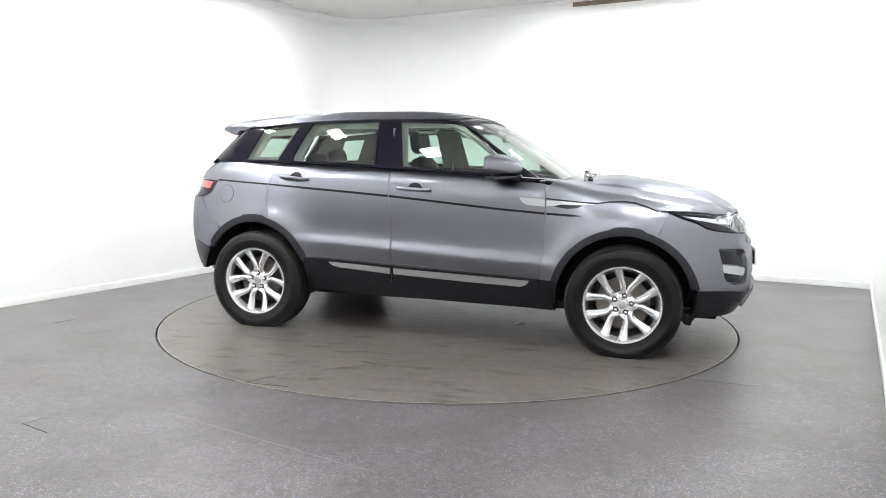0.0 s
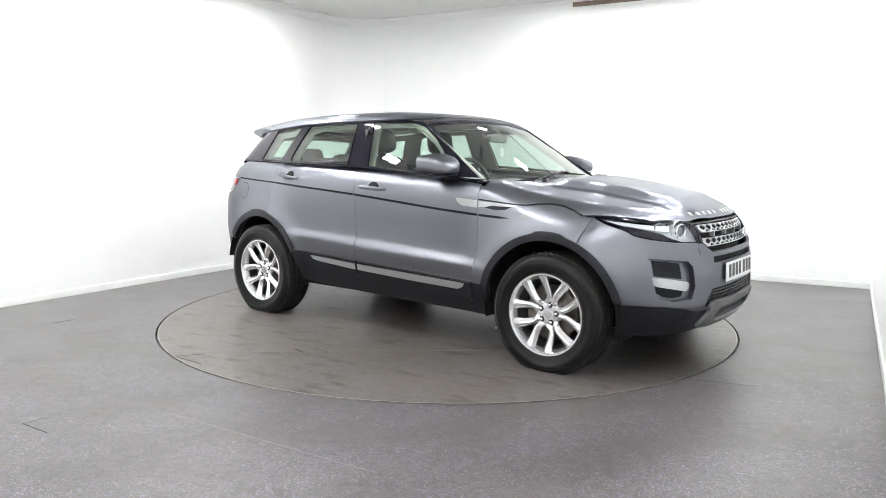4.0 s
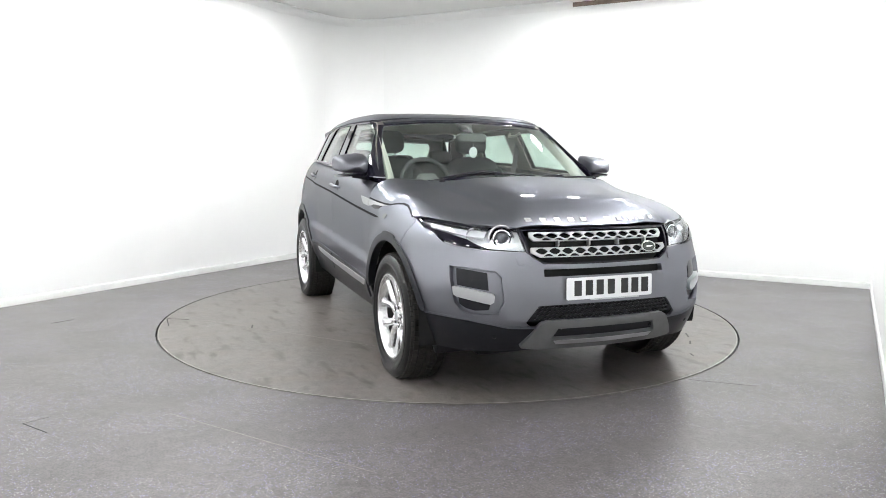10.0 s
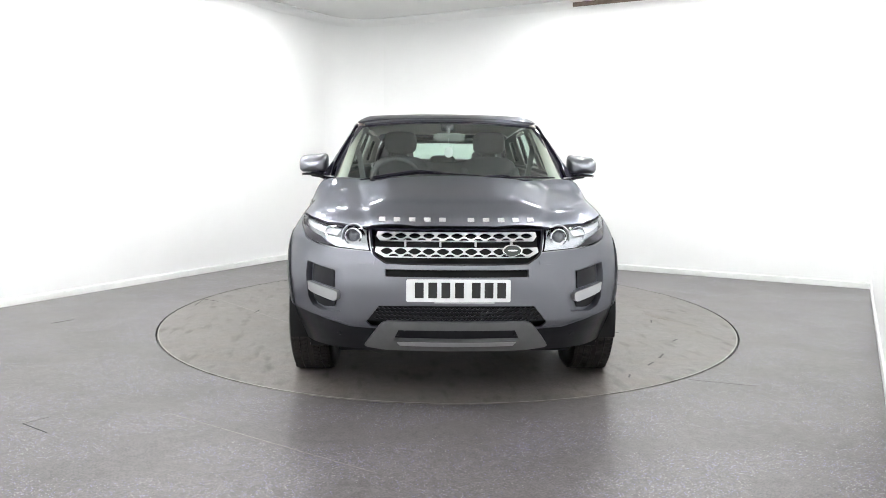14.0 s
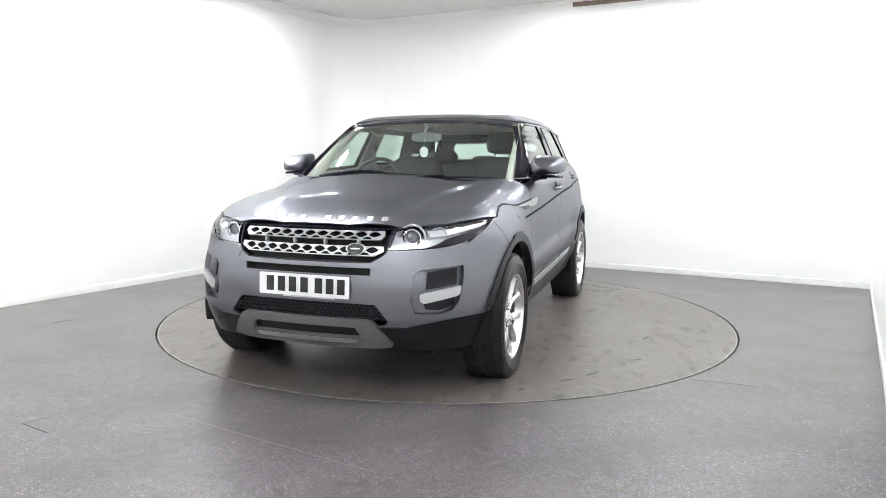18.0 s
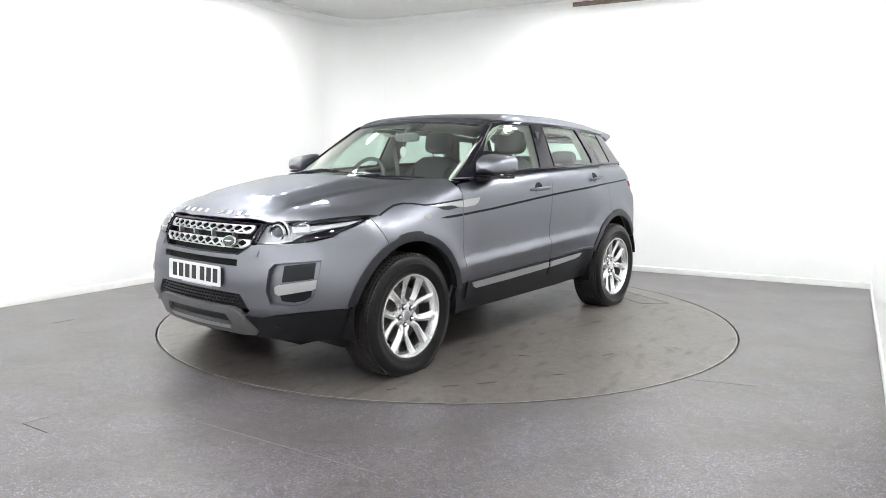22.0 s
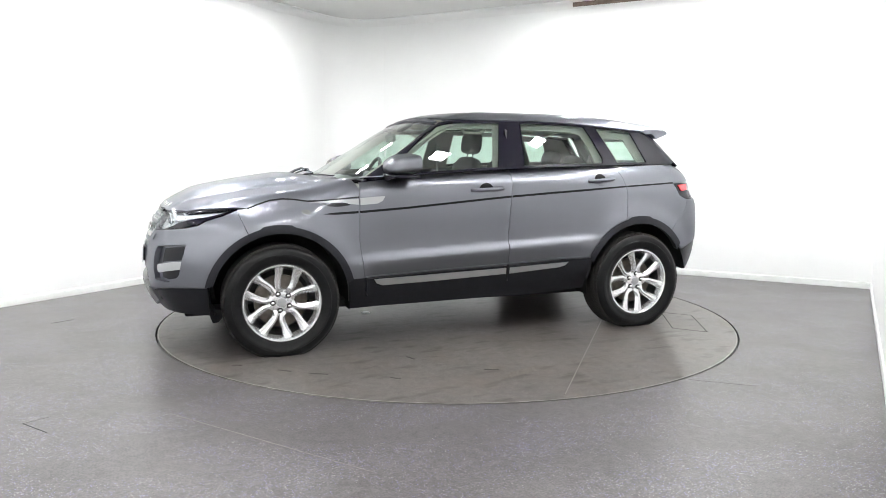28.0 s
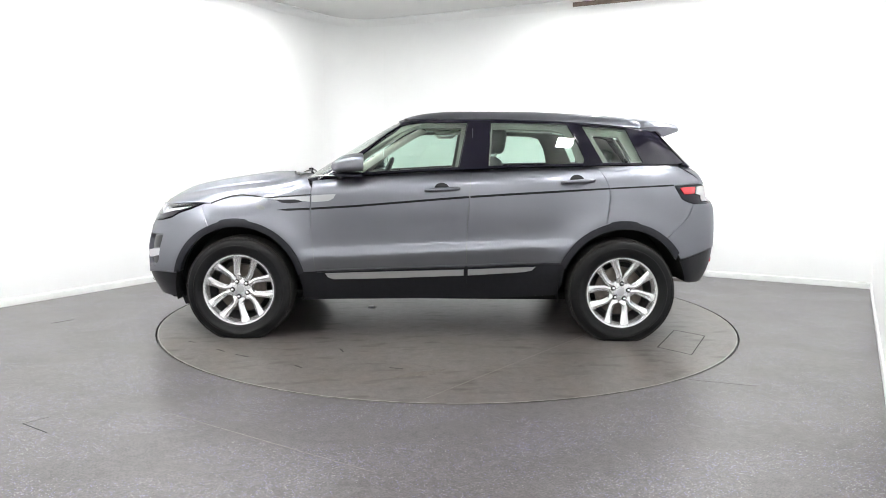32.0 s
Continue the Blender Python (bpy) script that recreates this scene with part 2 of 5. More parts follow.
def tube(points, radius, sides=10, caps=True):
    """A round bar along points; radius may be a number or a list."""
    bm = bmesh.new()
    pts = [Vector(p) for p in points]
    rad = radius if isinstance(radius, (list, tuple)) else [radius] * len(pts)
    rings = []
    up = Vector((0.01, 0.02, 1))
    for i, p in enumerate(pts):
        d = (pts[min(i + 1, len(pts) - 1)] - pts[max(i - 1, 0)]).normalized()
        a = d.cross(up)
        if a.length < 0.05:
            a = d.cross(Vector((1, 0, 0)))
        a.normalize()
        b = d.cross(a).normalized()
        rings.append([bm.verts.new(p + rad[i] * (math.cos(2 * math.pi * k / sides) * a + math.sin(2 * math.pi * k / sides) * b)) for k in range(sides)])
    for r, q in zip(rings, rings[1:]):
        for k in range(sides):
            bm.faces.new((r[k], r[(k + 1) % sides], q[(k + 1) % sides], q[k]))
    if caps:
        bm.faces.new(rings[0][::-1])
        bm.faces.new(rings[-1])
    bmesh.ops.recalc_face_normals(bm, faces=bm.faces)
    return smooth(bm, 50)


def prism(outline, z0, z1, axis="z", bevel=0.0):
    """A flat outline made solid between two levels along an axis."""
    bm = bmesh.new()

    def put(u, v, w):
        return {"z": (u, v, w), "y": (u, w, v), "x": (w, u, v)}[axis]
    a = [bm.verts.new(put(u, v, z0)) for u, v in outline]
    b = [bm.verts.new(put(u, v, z1)) for u, v in outline]
    n = len(outline)
    bm.faces.new(a[::-1])
    bm.faces.new(b)
    for i in range(n):
        bm.faces.new((a[i], a[(i + 1) % n], b[(i + 1) % n], b[i]))
    bmesh.ops.recalc_face_normals(bm, faces=bm.faces)
    if bevel:
        bmesh.ops.bevel(bm, geom=list(bm.edges), offset=bevel, segments=2, affect="EDGES", profile=0.5)
    return smooth(bm)


# ---- the room ----
ROOM_A = Vector((-1.353, 4.133))          # far corner, rounded
U_LEFT = Vector((-0.4992, -0.8665))       # along the left wall, towards the camera's end
U_FAR = Vector((0.8902, -0.4556))         # along the far wall
U_RIGHT = Vector((-0.489, -0.8723))       # along the right wall
FAR_LEN, SIDE_LEN, CORNER_R = 6.28, 9.75, 0.55
ROOM_B = ROOM_A + U_FAR * FAR_LEN
DISC_R = 2.236


def room_corner_arc(inset=0.0, steps=14):
    """The inner line of the left wall, the rounded corner and the far wall."""
    p0 = ROOM_A + U_LEFT * CORNER_R
    p1 = ROOM_A + U_FAR * CORNER_R
    pts = []
    for i in range(steps + 1):
        t = i / steps
        q = (1 - t) ** 2 * p0 + 2 * t * (1 - t) * ROOM_A.lerp((p0 + p1) / 2, 0.18) + t * t * p1
        pts.append(q)
    centre = ROOM_A + (U_LEFT + U_FAR) * 3
    if inset:
        pts = [q + (centre - q).normalized() * inset for q in pts]
    return pts


def wall_strip(line, z0, z1, thick, outward):
    """A solid wall along a line of plan points."""
    bm = bmesh.new()
    quads = []
    for i, p in enumerate(line):
        a = line[max(i - 1, 0)]
        b = line[min(i + 1, len(line) - 1)]
        d = (b - a).normalized()
        n = Vector((-d.y, d.x)) * outward
        q = p + n * thick
        quads.append([bm.verts.new((p.x, p.y, z0)), bm.verts.new((p.x, p.y, z1)), bm.verts.new((q.x, q.y, z1)), bm.verts.new((q.x, q.y, z0))])
    for a, b in zip(quads, quads[1:]):
        for k in range(4):
            bm.faces.new((a[k], a[(k + 1) % 4], b[(k + 1) % 4], b[k]))
    bm.faces.new(quads[0])
    bm.faces.new(quads[-1][::-1])
    bmesh.ops.recalc_face_normals(bm, faces=bm.faces)
    return smooth(bm)


def setting(name, bm, mat, label=""):
    me = bpy.data.meshes.new(name)
    bm.to_mesh(me)
    bm.free()
    me.materials.append(mat)
    return tagged(new(name, me), label, kind="structure")


def build_room():
    far_left = ROOM_A + U_LEFT * SIDE_LEN
    far_right = ROOM_B + U_RIGHT * SIDE_LEN
    left_line = [far_left, ROOM_A + U_LEFT * CORNER_R]
    arc = room_corner_arc()
    right_line = [arc[-1], ROOM_B]
    setting("wall_left", wall_strip(left_line, 0, CEIL, 0.12, 1), WALL_WHITE, "smooth matt white studio wall")
    setting("wall_corner", wall_strip(arc, 0, CEIL, 0.12, 1), WALL_WHITE, "rounded white wall corner")
    setting("wall_far", wall_strip(right_line, 0, CEIL, 0.12, 1), WALL_WHITE, "smooth matt white studio wall")
    setting("wall_right", wall_strip([ROOM_B, far_right], 0, CEIL, 0.12, 1), WALL_WHITE, "smooth matt white studio wall")
    setting("wall_back", wall_strip([far_right, far_left], 0, CEIL, 0.12, 1), WALL_WHITE, "smooth matt white studio wall")
    # skirting, 65 mm high, slightly proud
    whole = [far_left] + arc + [ROOM_B, far_right]
    inner = []
    for i, p in enumerate(whole):
        a, b = whole[max(i - 1, 0)], whole[min(i + 1, len(whole) - 1)]
        d0, d1 = (p - a), (b - p)
        ns = [Vector((d.y, -d.x)).normalized() for d in (d0, d1) if d.length > 1e-6]
        n = sum(ns, Vector((0, 0))).normalized()
        k = 0.012 / max(n.dot(ns[0]), 0.5)
        inner.append((p + n * k, n, k))
    bm = bmesh.new()
    prof = [(0.0, 0.0), (0.0, 0.052), (0.3, 0.060), (0.95, 0.064)]
    rows = []
    for (q, n, k), p in zip(inner, whole):
        rows.append([bm.verts.new((*(q.lerp(p, f)), z)) for f, z in prof])
    for r, s in zip(rows, rows[1:]):
        for j in range(len(prof) - 1):
            bm.faces.new((r[j], r[j + 1], s[j + 1], s[j]))
    bmesh.ops.recalc_face_normals(bm, faces=bm.faces)
    setting("baseboard", smooth(bm), SKIRT_WHITE, "low white painted skirting board")
    # coving under the ceiling
    bm = bmesh.new()
    prof = [(0.0, CEIL - 0.093), (0.006, CEIL - 0.090), (0.008, CEIL - 0.078)]
    prof += [(0.008 + 0.062 * (1 - math.cos(a * math.pi / 12)), CEIL - 0.078 + 0.066 * math.sin(a * math.pi / 12)) for a in range(1, 7)]
    prof += [(0.078, CEIL - 0.010), (0.080, CEIL)]
    rows = []
    for (q, n, k), p in zip(inner, whole):
        rows.append([bm.verts.new((*(p + n * (k / 0.012) * (f - 0.002)), z)) for f, z in prof])
    for r, s in zip(rows, rows[1:]):
        for j in range(len(prof) - 1):
            bm.faces.new((r[j], r[j + 1], s[j + 1], s[j]))
    bmesh.ops.recalc_face_normals(bm, faces=bm.faces)
    setting("trim", smooth(bm), COVE_WHITE, "white plaster coving where wall meets ceiling")
    # ceiling slab and floor with the round opening of the turntable
    ring = [far_left] + arc + [ROOM_B, far_right]
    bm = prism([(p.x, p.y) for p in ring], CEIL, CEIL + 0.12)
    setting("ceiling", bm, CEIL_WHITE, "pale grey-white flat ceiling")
    bm = bmesh.new()
    n = 192
    inner_v = [bm.verts.new((DISC_R * math.cos(2 * math.pi * i / n), DISC_R * math.sin(2 * math.pi * i / n), 0)) for i in range(n)]
    poly = [Vector((p.x, p.y)) for p in ring]
    outer_v = []
    for i in range(n):
        d = Vector((math.cos(2 * math.pi * i / n), math.sin(2 * math.pi * i / n)))
        best = 1e9
        for a, b in zip(poly, poly[1:] + poly[:1]):
            e = b - a
            den = d.x * e.y - d.y * e.x
            if abs(den) < 1e-9:
                continue
            t = (a.x * e.y - a.y * e.x) / den
            s = (a.x * d.y - a.y * d.x) / den
            if t > 0 and -1e-6 <= s <= 1 + 1e-6:
                best = min(best, t)
        outer_v.append(bm.verts.new((d.x * (best + 0.05), d.y * (best + 0.05), 0)))
    for i in range(n):
        j = (i + 1) % n
        bm.faces.new((inner_v[i], outer_v[i], outer_v[j], inner_v[j]))
    bmesh.ops.recalc_face_normals(bm, faces=bm.faces)
    floor = setting("floor", bm, FLOOR_MAT, "dark grey flecked safety vinyl with a soft sheen")
    bm = bmesh.new()
    bmesh.ops.create_circle(bm, cap_ends=True, segments=96, radius=DISC_R + 0.02, matrix=Matrix.Translation((0, 0, -0.05)))
    setting("pit_bottom", bm, PIT_MAT, "black gap round the turntable")
    setting("pit_wall", lathe([(DISC_R + 0.0005, -0.0005), (DISC_R + 0.0005, -0.05)], 192, "z"), PIT_MAT, "black gap round the turntable")
    # welded seam and cut marks in the fixed floor
    def strip(name, a, b, w, mat, label):
        a, b = Vector(a), Vector(b)
        d = (b - a)
        ang = math.atan2(d.y, d.x)
        bm = box(d.length, w, 0.0012, bevel=0.0005, seg=1)
        ob = part(name, bm, mat, floor, label)
        ob.matrix_basis = Matrix.Translation(((a.x + b.x) / 2, (a.y + b.y) / 2, 0.0004)) @ Matrix.Rotation(ang, 4, "Z")
    strip("seam", (-1.362, -2.405), (-0.292, -3.044), 0.004, SEAM_MAT, "pale welded seam")
    strip("cut_mark", (-2.988, -0.533), (-2.889, -0.395), 0.008, PIT_MAT, "dark cut mark")
    strip("cut_mark", (-1.997, -2.559), (-1.824, -2.666), 0.006, PIT_MAT, "")
    strip("cut_mark", (-1.997, -2.559), (-1.914, -2.467), 0.004, CUT_MAT, "")
    strip("cut_mark", (1.406, -1.771), (1.748, -1.884), 0.003, CUT_MAT, "")
    # brown batten at the top of the far wall
    d = U_FAR
    bm = box(0.95, 0.03, 0.05, bevel=0.004)
    bat = part_mesh("wall_batten", mesh_of(bm), WOOD, None)
    nrm = Vector((-d.y, d.x))
    c = ROOM_A + d * (3.12 + 0.475) - nrm * 0.02
    bat.matrix_basis = Matrix.Translation((c.x, c.y, CEIL - 0.043)) @ Matrix.Rotation(math.atan2(d.y, d.x), 4, "Z")
    tagged(bat, "dark brown wooden batten on the white wall top", "batten")


def mesh_of(bm):
    me = bpy.data.meshes.new("m")
    bm.to_mesh(me)
    bm.free()
    return me


def panel_light(glowing, label):
    lamp = tagged(new("ceiling_light"), label, "ceiling light", "ceiling panel lights")
    fr = bmesh.new()
    for s in (-1, 1):
        box(0.216, 0.018, 0.016, (0, s * 0.099, -0.006), 0.003, 1, bm=fr)
        box(0.018, 0.180, 0.016, (s * 0.099, 0, -0.006), 0.003, 1, bm=fr)
    part("frame", fr, SKIRT_WHITE, lamp)
    part("diffuser", box(0.178, 0.178, 0.008, (0, 0, -0.006)), glowing, lamp, "glowing white diffuser")
    return lamp


def build_lights():
    """Small square panels: a ring over the edge of the turntable, the rest along the walls; those by the far corner are
    weaker fill, added to brighten it.
    """
    ring = [(r * math.cos(radians(-90 + g * a)), r * math.sin(radians(-90 + g * a)))
            for r, a in ((2.50, 33), (2.66, 59), (2.62, 85), (2.70, 109)) for g in (-1, 1)]
    rows = [(1.0, 9.0), (2.4, 9.0), (3.8, 9.0), (5.2, 9.0), (0.8, 5.2), (0.8, 6.6), (0.8, 8.0), (5.5, 6.4), (5.5, 7.8)]
    # added fill, only there to lift the far corner's walls
    back = [(0.85, 1.95), (1.0, 2.8), (1.0, 3.7), (3.1, 0.85), (3.9, 1.0), (4.7, 1.0), (5.4, 0.8)]

    def in_room(s, t):
        return tuple(ROOM_A + U_FAR * s + U_LEFT * t)
    for glowing, label, plan in ((EMIT, "small square white LED panel in slim frame, switched on", ring + [in_room(*p) for p in rows]),
                                 (EMIT_FILL, "added fill panel in slim frame, weaker than the LED panels", [in_room(*p) for p in back])):
        lamp = panel_light(glowing, label)
        spots = [Matrix.Translation((x, y, CEIL - 0.006)) for x, y in plan]
        lamp.matrix_basis = spots[0]
        for m in spots[1:]:
            copy_thing(lamp, m)


def build_turntable():
    t = tagged(new("turntable"), "round flush vehicle turntable covered in grey vinyl", "turntable")
    bm = lathe([(0.0, 0.0), (1.2, 0.0), (DISC_R - 0.017, 0.0), (DISC_R - 0.014, -0.003), (DISC_R - 0.014, -0.045)], 192, "z")
    part("deck", bm, DISC_MAT, t)
    part("edge_strip", lathe([(DISC_R - 0.022, 0.0003), (DISC_R - 0.021, 0.0010), (DISC_R - 0.0135, 0.0010), (DISC_R - 0.0135, -0.030)], 192, "z"), EDGE_METAL, t, "thin metal edging")

    def strip(name, a, b, w, mat, label=""):
        a, b = Vector(a), Vector(b)
        d = b - a
        ob = part(name, box(d.length, w, 0.0012, bevel=0.0005, seg=1), mat, t, label)
        ob.matrix_basis = Matrix.Translation(((a.x + b.x) / 2, (a.y + b.y) / 2, 0.0004)) @ Matrix.Rotation(math.atan2(d.y, d.x), 4, "Z")
    strip("seam", (2.125, -0.382), (0.60, 1.155), 0.006, SEAM_MAT, "pale welded seam")
    strip("seam", (-0.60, -1.237), (-1.95, 0.76), 0.006, SEAM_MAT)
    for a, b in (((1.223, 1.288), (1.426, 1.433)), ((1.426, 1.433), (0.951, 1.763)), ((0.951, 1.763), (0.76, 1.62)), ((0.76, 1.62), (1.223, 1.288))):
        strip("hatch_edge", a, b, 0.007, PIT_MAT, "")
    for a, b in (((-2.077, 0.773), (-1.93, 0.65)), ((-2.077, 0.773), (-2.10, 0.50))):
        strip("hatch_edge", a, b, 0.006, PIT_MAT, "")
    for k in range(5):
        o = 0.022 * k
        strip("scratch", (1.745 - o, -0.55 + 0.03 * k), (1.690 - o, -0.27 + 0.015 * k), 0.008, SCRATCH_MAT, "pale scrape" if not k else "")
    for x, y, ang, ln in ((0.02, -1.93, 12, .09), (0.23, -1.87, 20, .12), (0.66, -1.70, 8, .07), (-0.30, -2.0, 30, .06), (1.30, 0.9, 70, .08), (-1.2, 1.0, 40, .10), (0.5, -1.3, -15, .08), (1.05, -1.25, 35, .09)):
        d = Matrix.Rotation(radians(32.12), 2) @ Vector((x, y))
        e = Matrix.Rotation(radians(32.12 + ang), 2) @ Vector((ln / 2, 0))
        strip("scrape", d - e, d + e, 0.012, CUT_MAT, "dark rubber scrape" if x == 0.02 else "")
    part("stud", lathe([(0, 0.008), (0.02, 0.0078), (0.034, 0.005), (0.038, 0.0)], 24, "z"), PLATE_WHITE, t, "small white round stud").location = (-0.262, -0.616, 0)
    return t


# ---- body surface of the car: x forward, y left, z up, from the middle of the wheelbase ----
FRONT_AXLE, REAR_AXLE, WHEEL_Z, TYRE_R = 1.316, -1.344, 0.343, 0.369


def curve(xs, ys):
    """A smooth curve through a few stations, without overshoot."""
    xs, ys = np.array(xs, float), np.array(ys, float)
    h, d = np.diff(xs), np.diff(ys) / np.diff(xs)
    m = np.zeros(len(xs))
    for i in range(1, len(xs) - 1):
        if d[i - 1] * d[i] > 0:
            w1, w2 = 2 * h[i] + h[i - 1], h[i] + 2 * h[i - 1]
            m[i] = (w1 + w2) / (w1 / d[i - 1] + w2 / d[i])
    m[0], m[-1] = d[0], d[-1]

    def f(x):
        x = np.asarray(x, float)
        i = np.clip(np.searchsorted(xs, x) - 1, 0, len(xs) - 2)
        q = np.clip(x, xs[0], xs[-1])
        t = (q - xs[i]) / h[i]
        return ((1 + 2 * t) * (1 - t) ** 2 * ys[i] + t * (1 - t) ** 2 * h[i] * m[i]
                + t * t * (3 - 2 * t) * ys[i + 1] + t * t * (t - 1) * h[i] * m[i + 1])
    return f


def smax(a, b, k):
    h = np.maximum(k - np.abs(a - b), 0) / k
    return np.maximum(a, b) + h * h * k / 4


def ease(a, b, x):
    t = np.clip((x - a) / (b - a), 0, 1)
    return t * t * (3 - 2 * t)


DOOR_SECTION = curve([.20, .30, .40, .50, .565, .580, .590, .632, .642, .67, .76, .90, 1.0, 1.08, 1.15, 1.25],
                     [.822, .852, .882, .907, .9215, .9228, .9205, .9005, .8980, .8972, .9000, .907, .909, .900, .872, .80])
WING_SECTION = curve([.20, .30, .45, .60, .75, .90, 1.0, 1.10, 1.2],
                     [.85, .875, .905, .918, .920, .912, .898, .870, .83])
TAPER = curve([-2.2, -2.0, -1.75, -1.4, -.9, 0, .9, 1.3, 1.6, 1.8, 2.0, 2.3],
              [-.125, -.092, -.052, -.018, -.002, 0, 0, -.004, -.016, -.042, -.080, -.15])
NOSE = curve([.15, .25, .32, .38, .45, .58, .70, .78, .86, .92, .97, 1.02],
             [2.00, 2.06, 2.10, 2.130, 2.148, 2.146, 2.132, 2.112, 2.082, 2.050, 2.010, 1.95])
TAIL = curve([.20, .33, .42, .55, .69, .90, .95, 1.0, 1.08, 1.15, 1.20, 1.27, 1.42],
             [-1.91, -2.01, -2.075, -2.12, -2.135, -2.125, -2.11, -2.07, -2.05, -2.01, -1.965, -1.87, -1.71])
BONNET = curve([.6, .9, 1.17, 1.39, 1.62, 1.84, 2.06, 2.25],
               [1.135, 1.131, 1.124, 1.098, 1.060, 1.014, .958, .89])
BELT = curve([-2.1, -1.74, -.9, -.3, .33, .8, 1.0], [1.235, 1.228, 1.210, 1.187, 1.150, 1.108, 1.09])


def lower(x, y, z):
    """Below zero inside the lower body."""
    y = np.abs(y)
    f = ease(.62, 1.0, x) + ease(-.80, -1.15, x)
    rise = .051 * (.75 - np.clip(x, -1.3, 1.1)) * np.exp(-((z - .65) / .2) ** 2)
    w = DOOR_SECTION(z - rise) * (1 - f) + WING_SECTION(z) * f + TAPER(x)
    for ax in (FRONT_AXLE, REAR_AXLE):
        r = np.hypot(x - ax, z - .36)
        w = w + .026 * np.exp(-((r - .46) / .10) ** 2) * ease(.25, .5, z)
    side = y - w
    c = .82 + .18 * ease(.6, .8, z)
    nose = x - (NOSE(z) - c * (.20 * y ** 2 + .24 * y ** 4))
    tail = (TAIL(z) + .09 * y ** 2 + .19 * y ** 4) - x
    yc = .575 - .13 * (x - 1.0)
    top = BONNET(x) - .060 * (y / .76) ** 2 - .012 * ease(yc - .015, yc + .03, y) * ease(.8, 1.0, x) - .05 * ease(.76, .95, y)
    top = top + .030 * (1 - ease(yc - .17, yc + .02, y)) * ease(2.10, 1.75, x) * ease(.92, 1.25, x)
    top = top + ease(1.22, .80, x) * np.maximum(BELT(x) + .03 - top, 0)
    g = smax(side, nose, .26 + .0 * z)
    g = smax(g, tail, .20)
    return smax(g, z - top, .13)


GLASS_Y = curve([-2.0, -1.75, -1.07, -.3, .8, 1.1], [.715, .750, .826, .850, .852, .845])
ROOF = curve([-1.9, -1.62, -1.14, -.66, -.2, .05, .3, .6], [1.548, 1.583, 1.622, 1.639, 1.637, 1.622, 1.598, 1.53])


def upper(x, y, z):
    """Below zero inside the glasshouse."""
    y = np.abs(y)
    b = z - 1.188
    side = (y - (GLASS_Y(x) - .415 * b - .10 * b * b)) * .92
    screen = (x - (1.005 - 1.62 * (z - 1.10) - .20 * y ** 2 - .20 * y ** 4 - .04 * (z - 1.10) ** 2)) * .5
    back = (-1.70 - 0.95 * (1.42 - z) + .05 * y ** 2 - x) * .7
    roof = z - (ROOF(x) - .026 - .050 * y ** 2)
    g = smax(side, screen, .05)
    g = smax(g, back, .10)
    return smax(g, roof, .085)


def cast(fn, a, b):
    """Where the way from a (outside) to b (inside) meets the surface."""
    a, b = np.asarray(a, float), np.asarray(b, float)
    lo, hi = np.zeros(len(a)), np.ones(len(a))
    for _ in range(26):
        m = (lo + hi) / 2
        p = a + (b - a) * m[:, None]
        out = fn(p[:, 0], p[:, 1], p[:, 2]) > 0
        lo, hi = np.where(out, m, lo), np.where(out, hi, m)
    return a + (b - a) * hi[:, None]


def normals(fn, p, h=2e-4):
    g = np.stack([fn(p[:, 0] + d[0], p[:, 1] + d[1], p[:, 2] + d[2]) - fn(p[:, 0] - d[0], p[:, 1] - d[1], p[:, 2] - d[2])
                  for d in (np.eye(3) * h)], 1)
    return g / np.maximum(np.linalg.norm(g, axis=1), 1e-12)[:, None]


def side_view(uv):
    z = 0 * uv[:, 0]
    return np.stack([uv[:, 0], z + 1.4, uv[:, 1]], 1), np.stack([uv[:, 0], z + .1, uv[:, 1]], 1)


def front_view(uv):
    z = 0 * uv[:, 0]
    return np.stack([z + 2.8, uv[:, 0], uv[:, 1]], 1), np.stack([z - .2, uv[:, 0], uv[:, 1]], 1)


def rear_view(uv):
    z = 0 * uv[:, 0]
    return np.stack([z - 2.8, uv[:, 0], uv[:, 1]], 1), np.stack([z - .6, uv[:, 0], uv[:, 1]], 1)


def roll_view(uv, zc=.60):
    a = uv[:, 1] / .85
    z = 0 * a
    return np.stack([uv[:, 0], 1.6 * np.sin(a), zc + 1.6 * np.cos(a)], 1), np.stack([uv[:, 0], z, z + zc], 1)


def roof_view(uv):
    return roll_view(uv, .95)


def wrap_front(uv):
    a = uv[:, 0] / .9
    z = 0 * a
    return np.stack([1.0 + 2.2 * np.cos(a), 2.2 * np.sin(a), uv[:, 1]], 1), np.stack([z + 1.0, z, uv[:, 1]], 1)


def wrap_rear(uv):
    a = uv[:, 0] / .9
    z = 0 * a
    return np.stack([-1.0 - 2.2 * np.cos(a), 2.2 * np.sin(a), uv[:, 1]], 1), np.stack([z - 1.0, z, uv[:, 1]], 1)


def to_uv(view, p):
    x, y, z = p[:, 0], p[:, 1], p[:, 2]
    if view is side_view:
        return np.stack([x, z], 1)
    if view in (front_view, rear_view):
        return np.stack([y, z], 1)
    if view is roll_view:
        return np.stack([x, .85 * np.arctan2(y, z - .60)], 1)
    if view is roof_view:
        return np.stack([x, .85 * np.arctan2(y, z - .95)], 1)
    if view is wrap_front:
        return np.stack([.9 * np.arctan2(y, x - 1.0), z], 1)
    return np.stack([.9 * np.arctan2(y, -1.0 - x), z], 1)


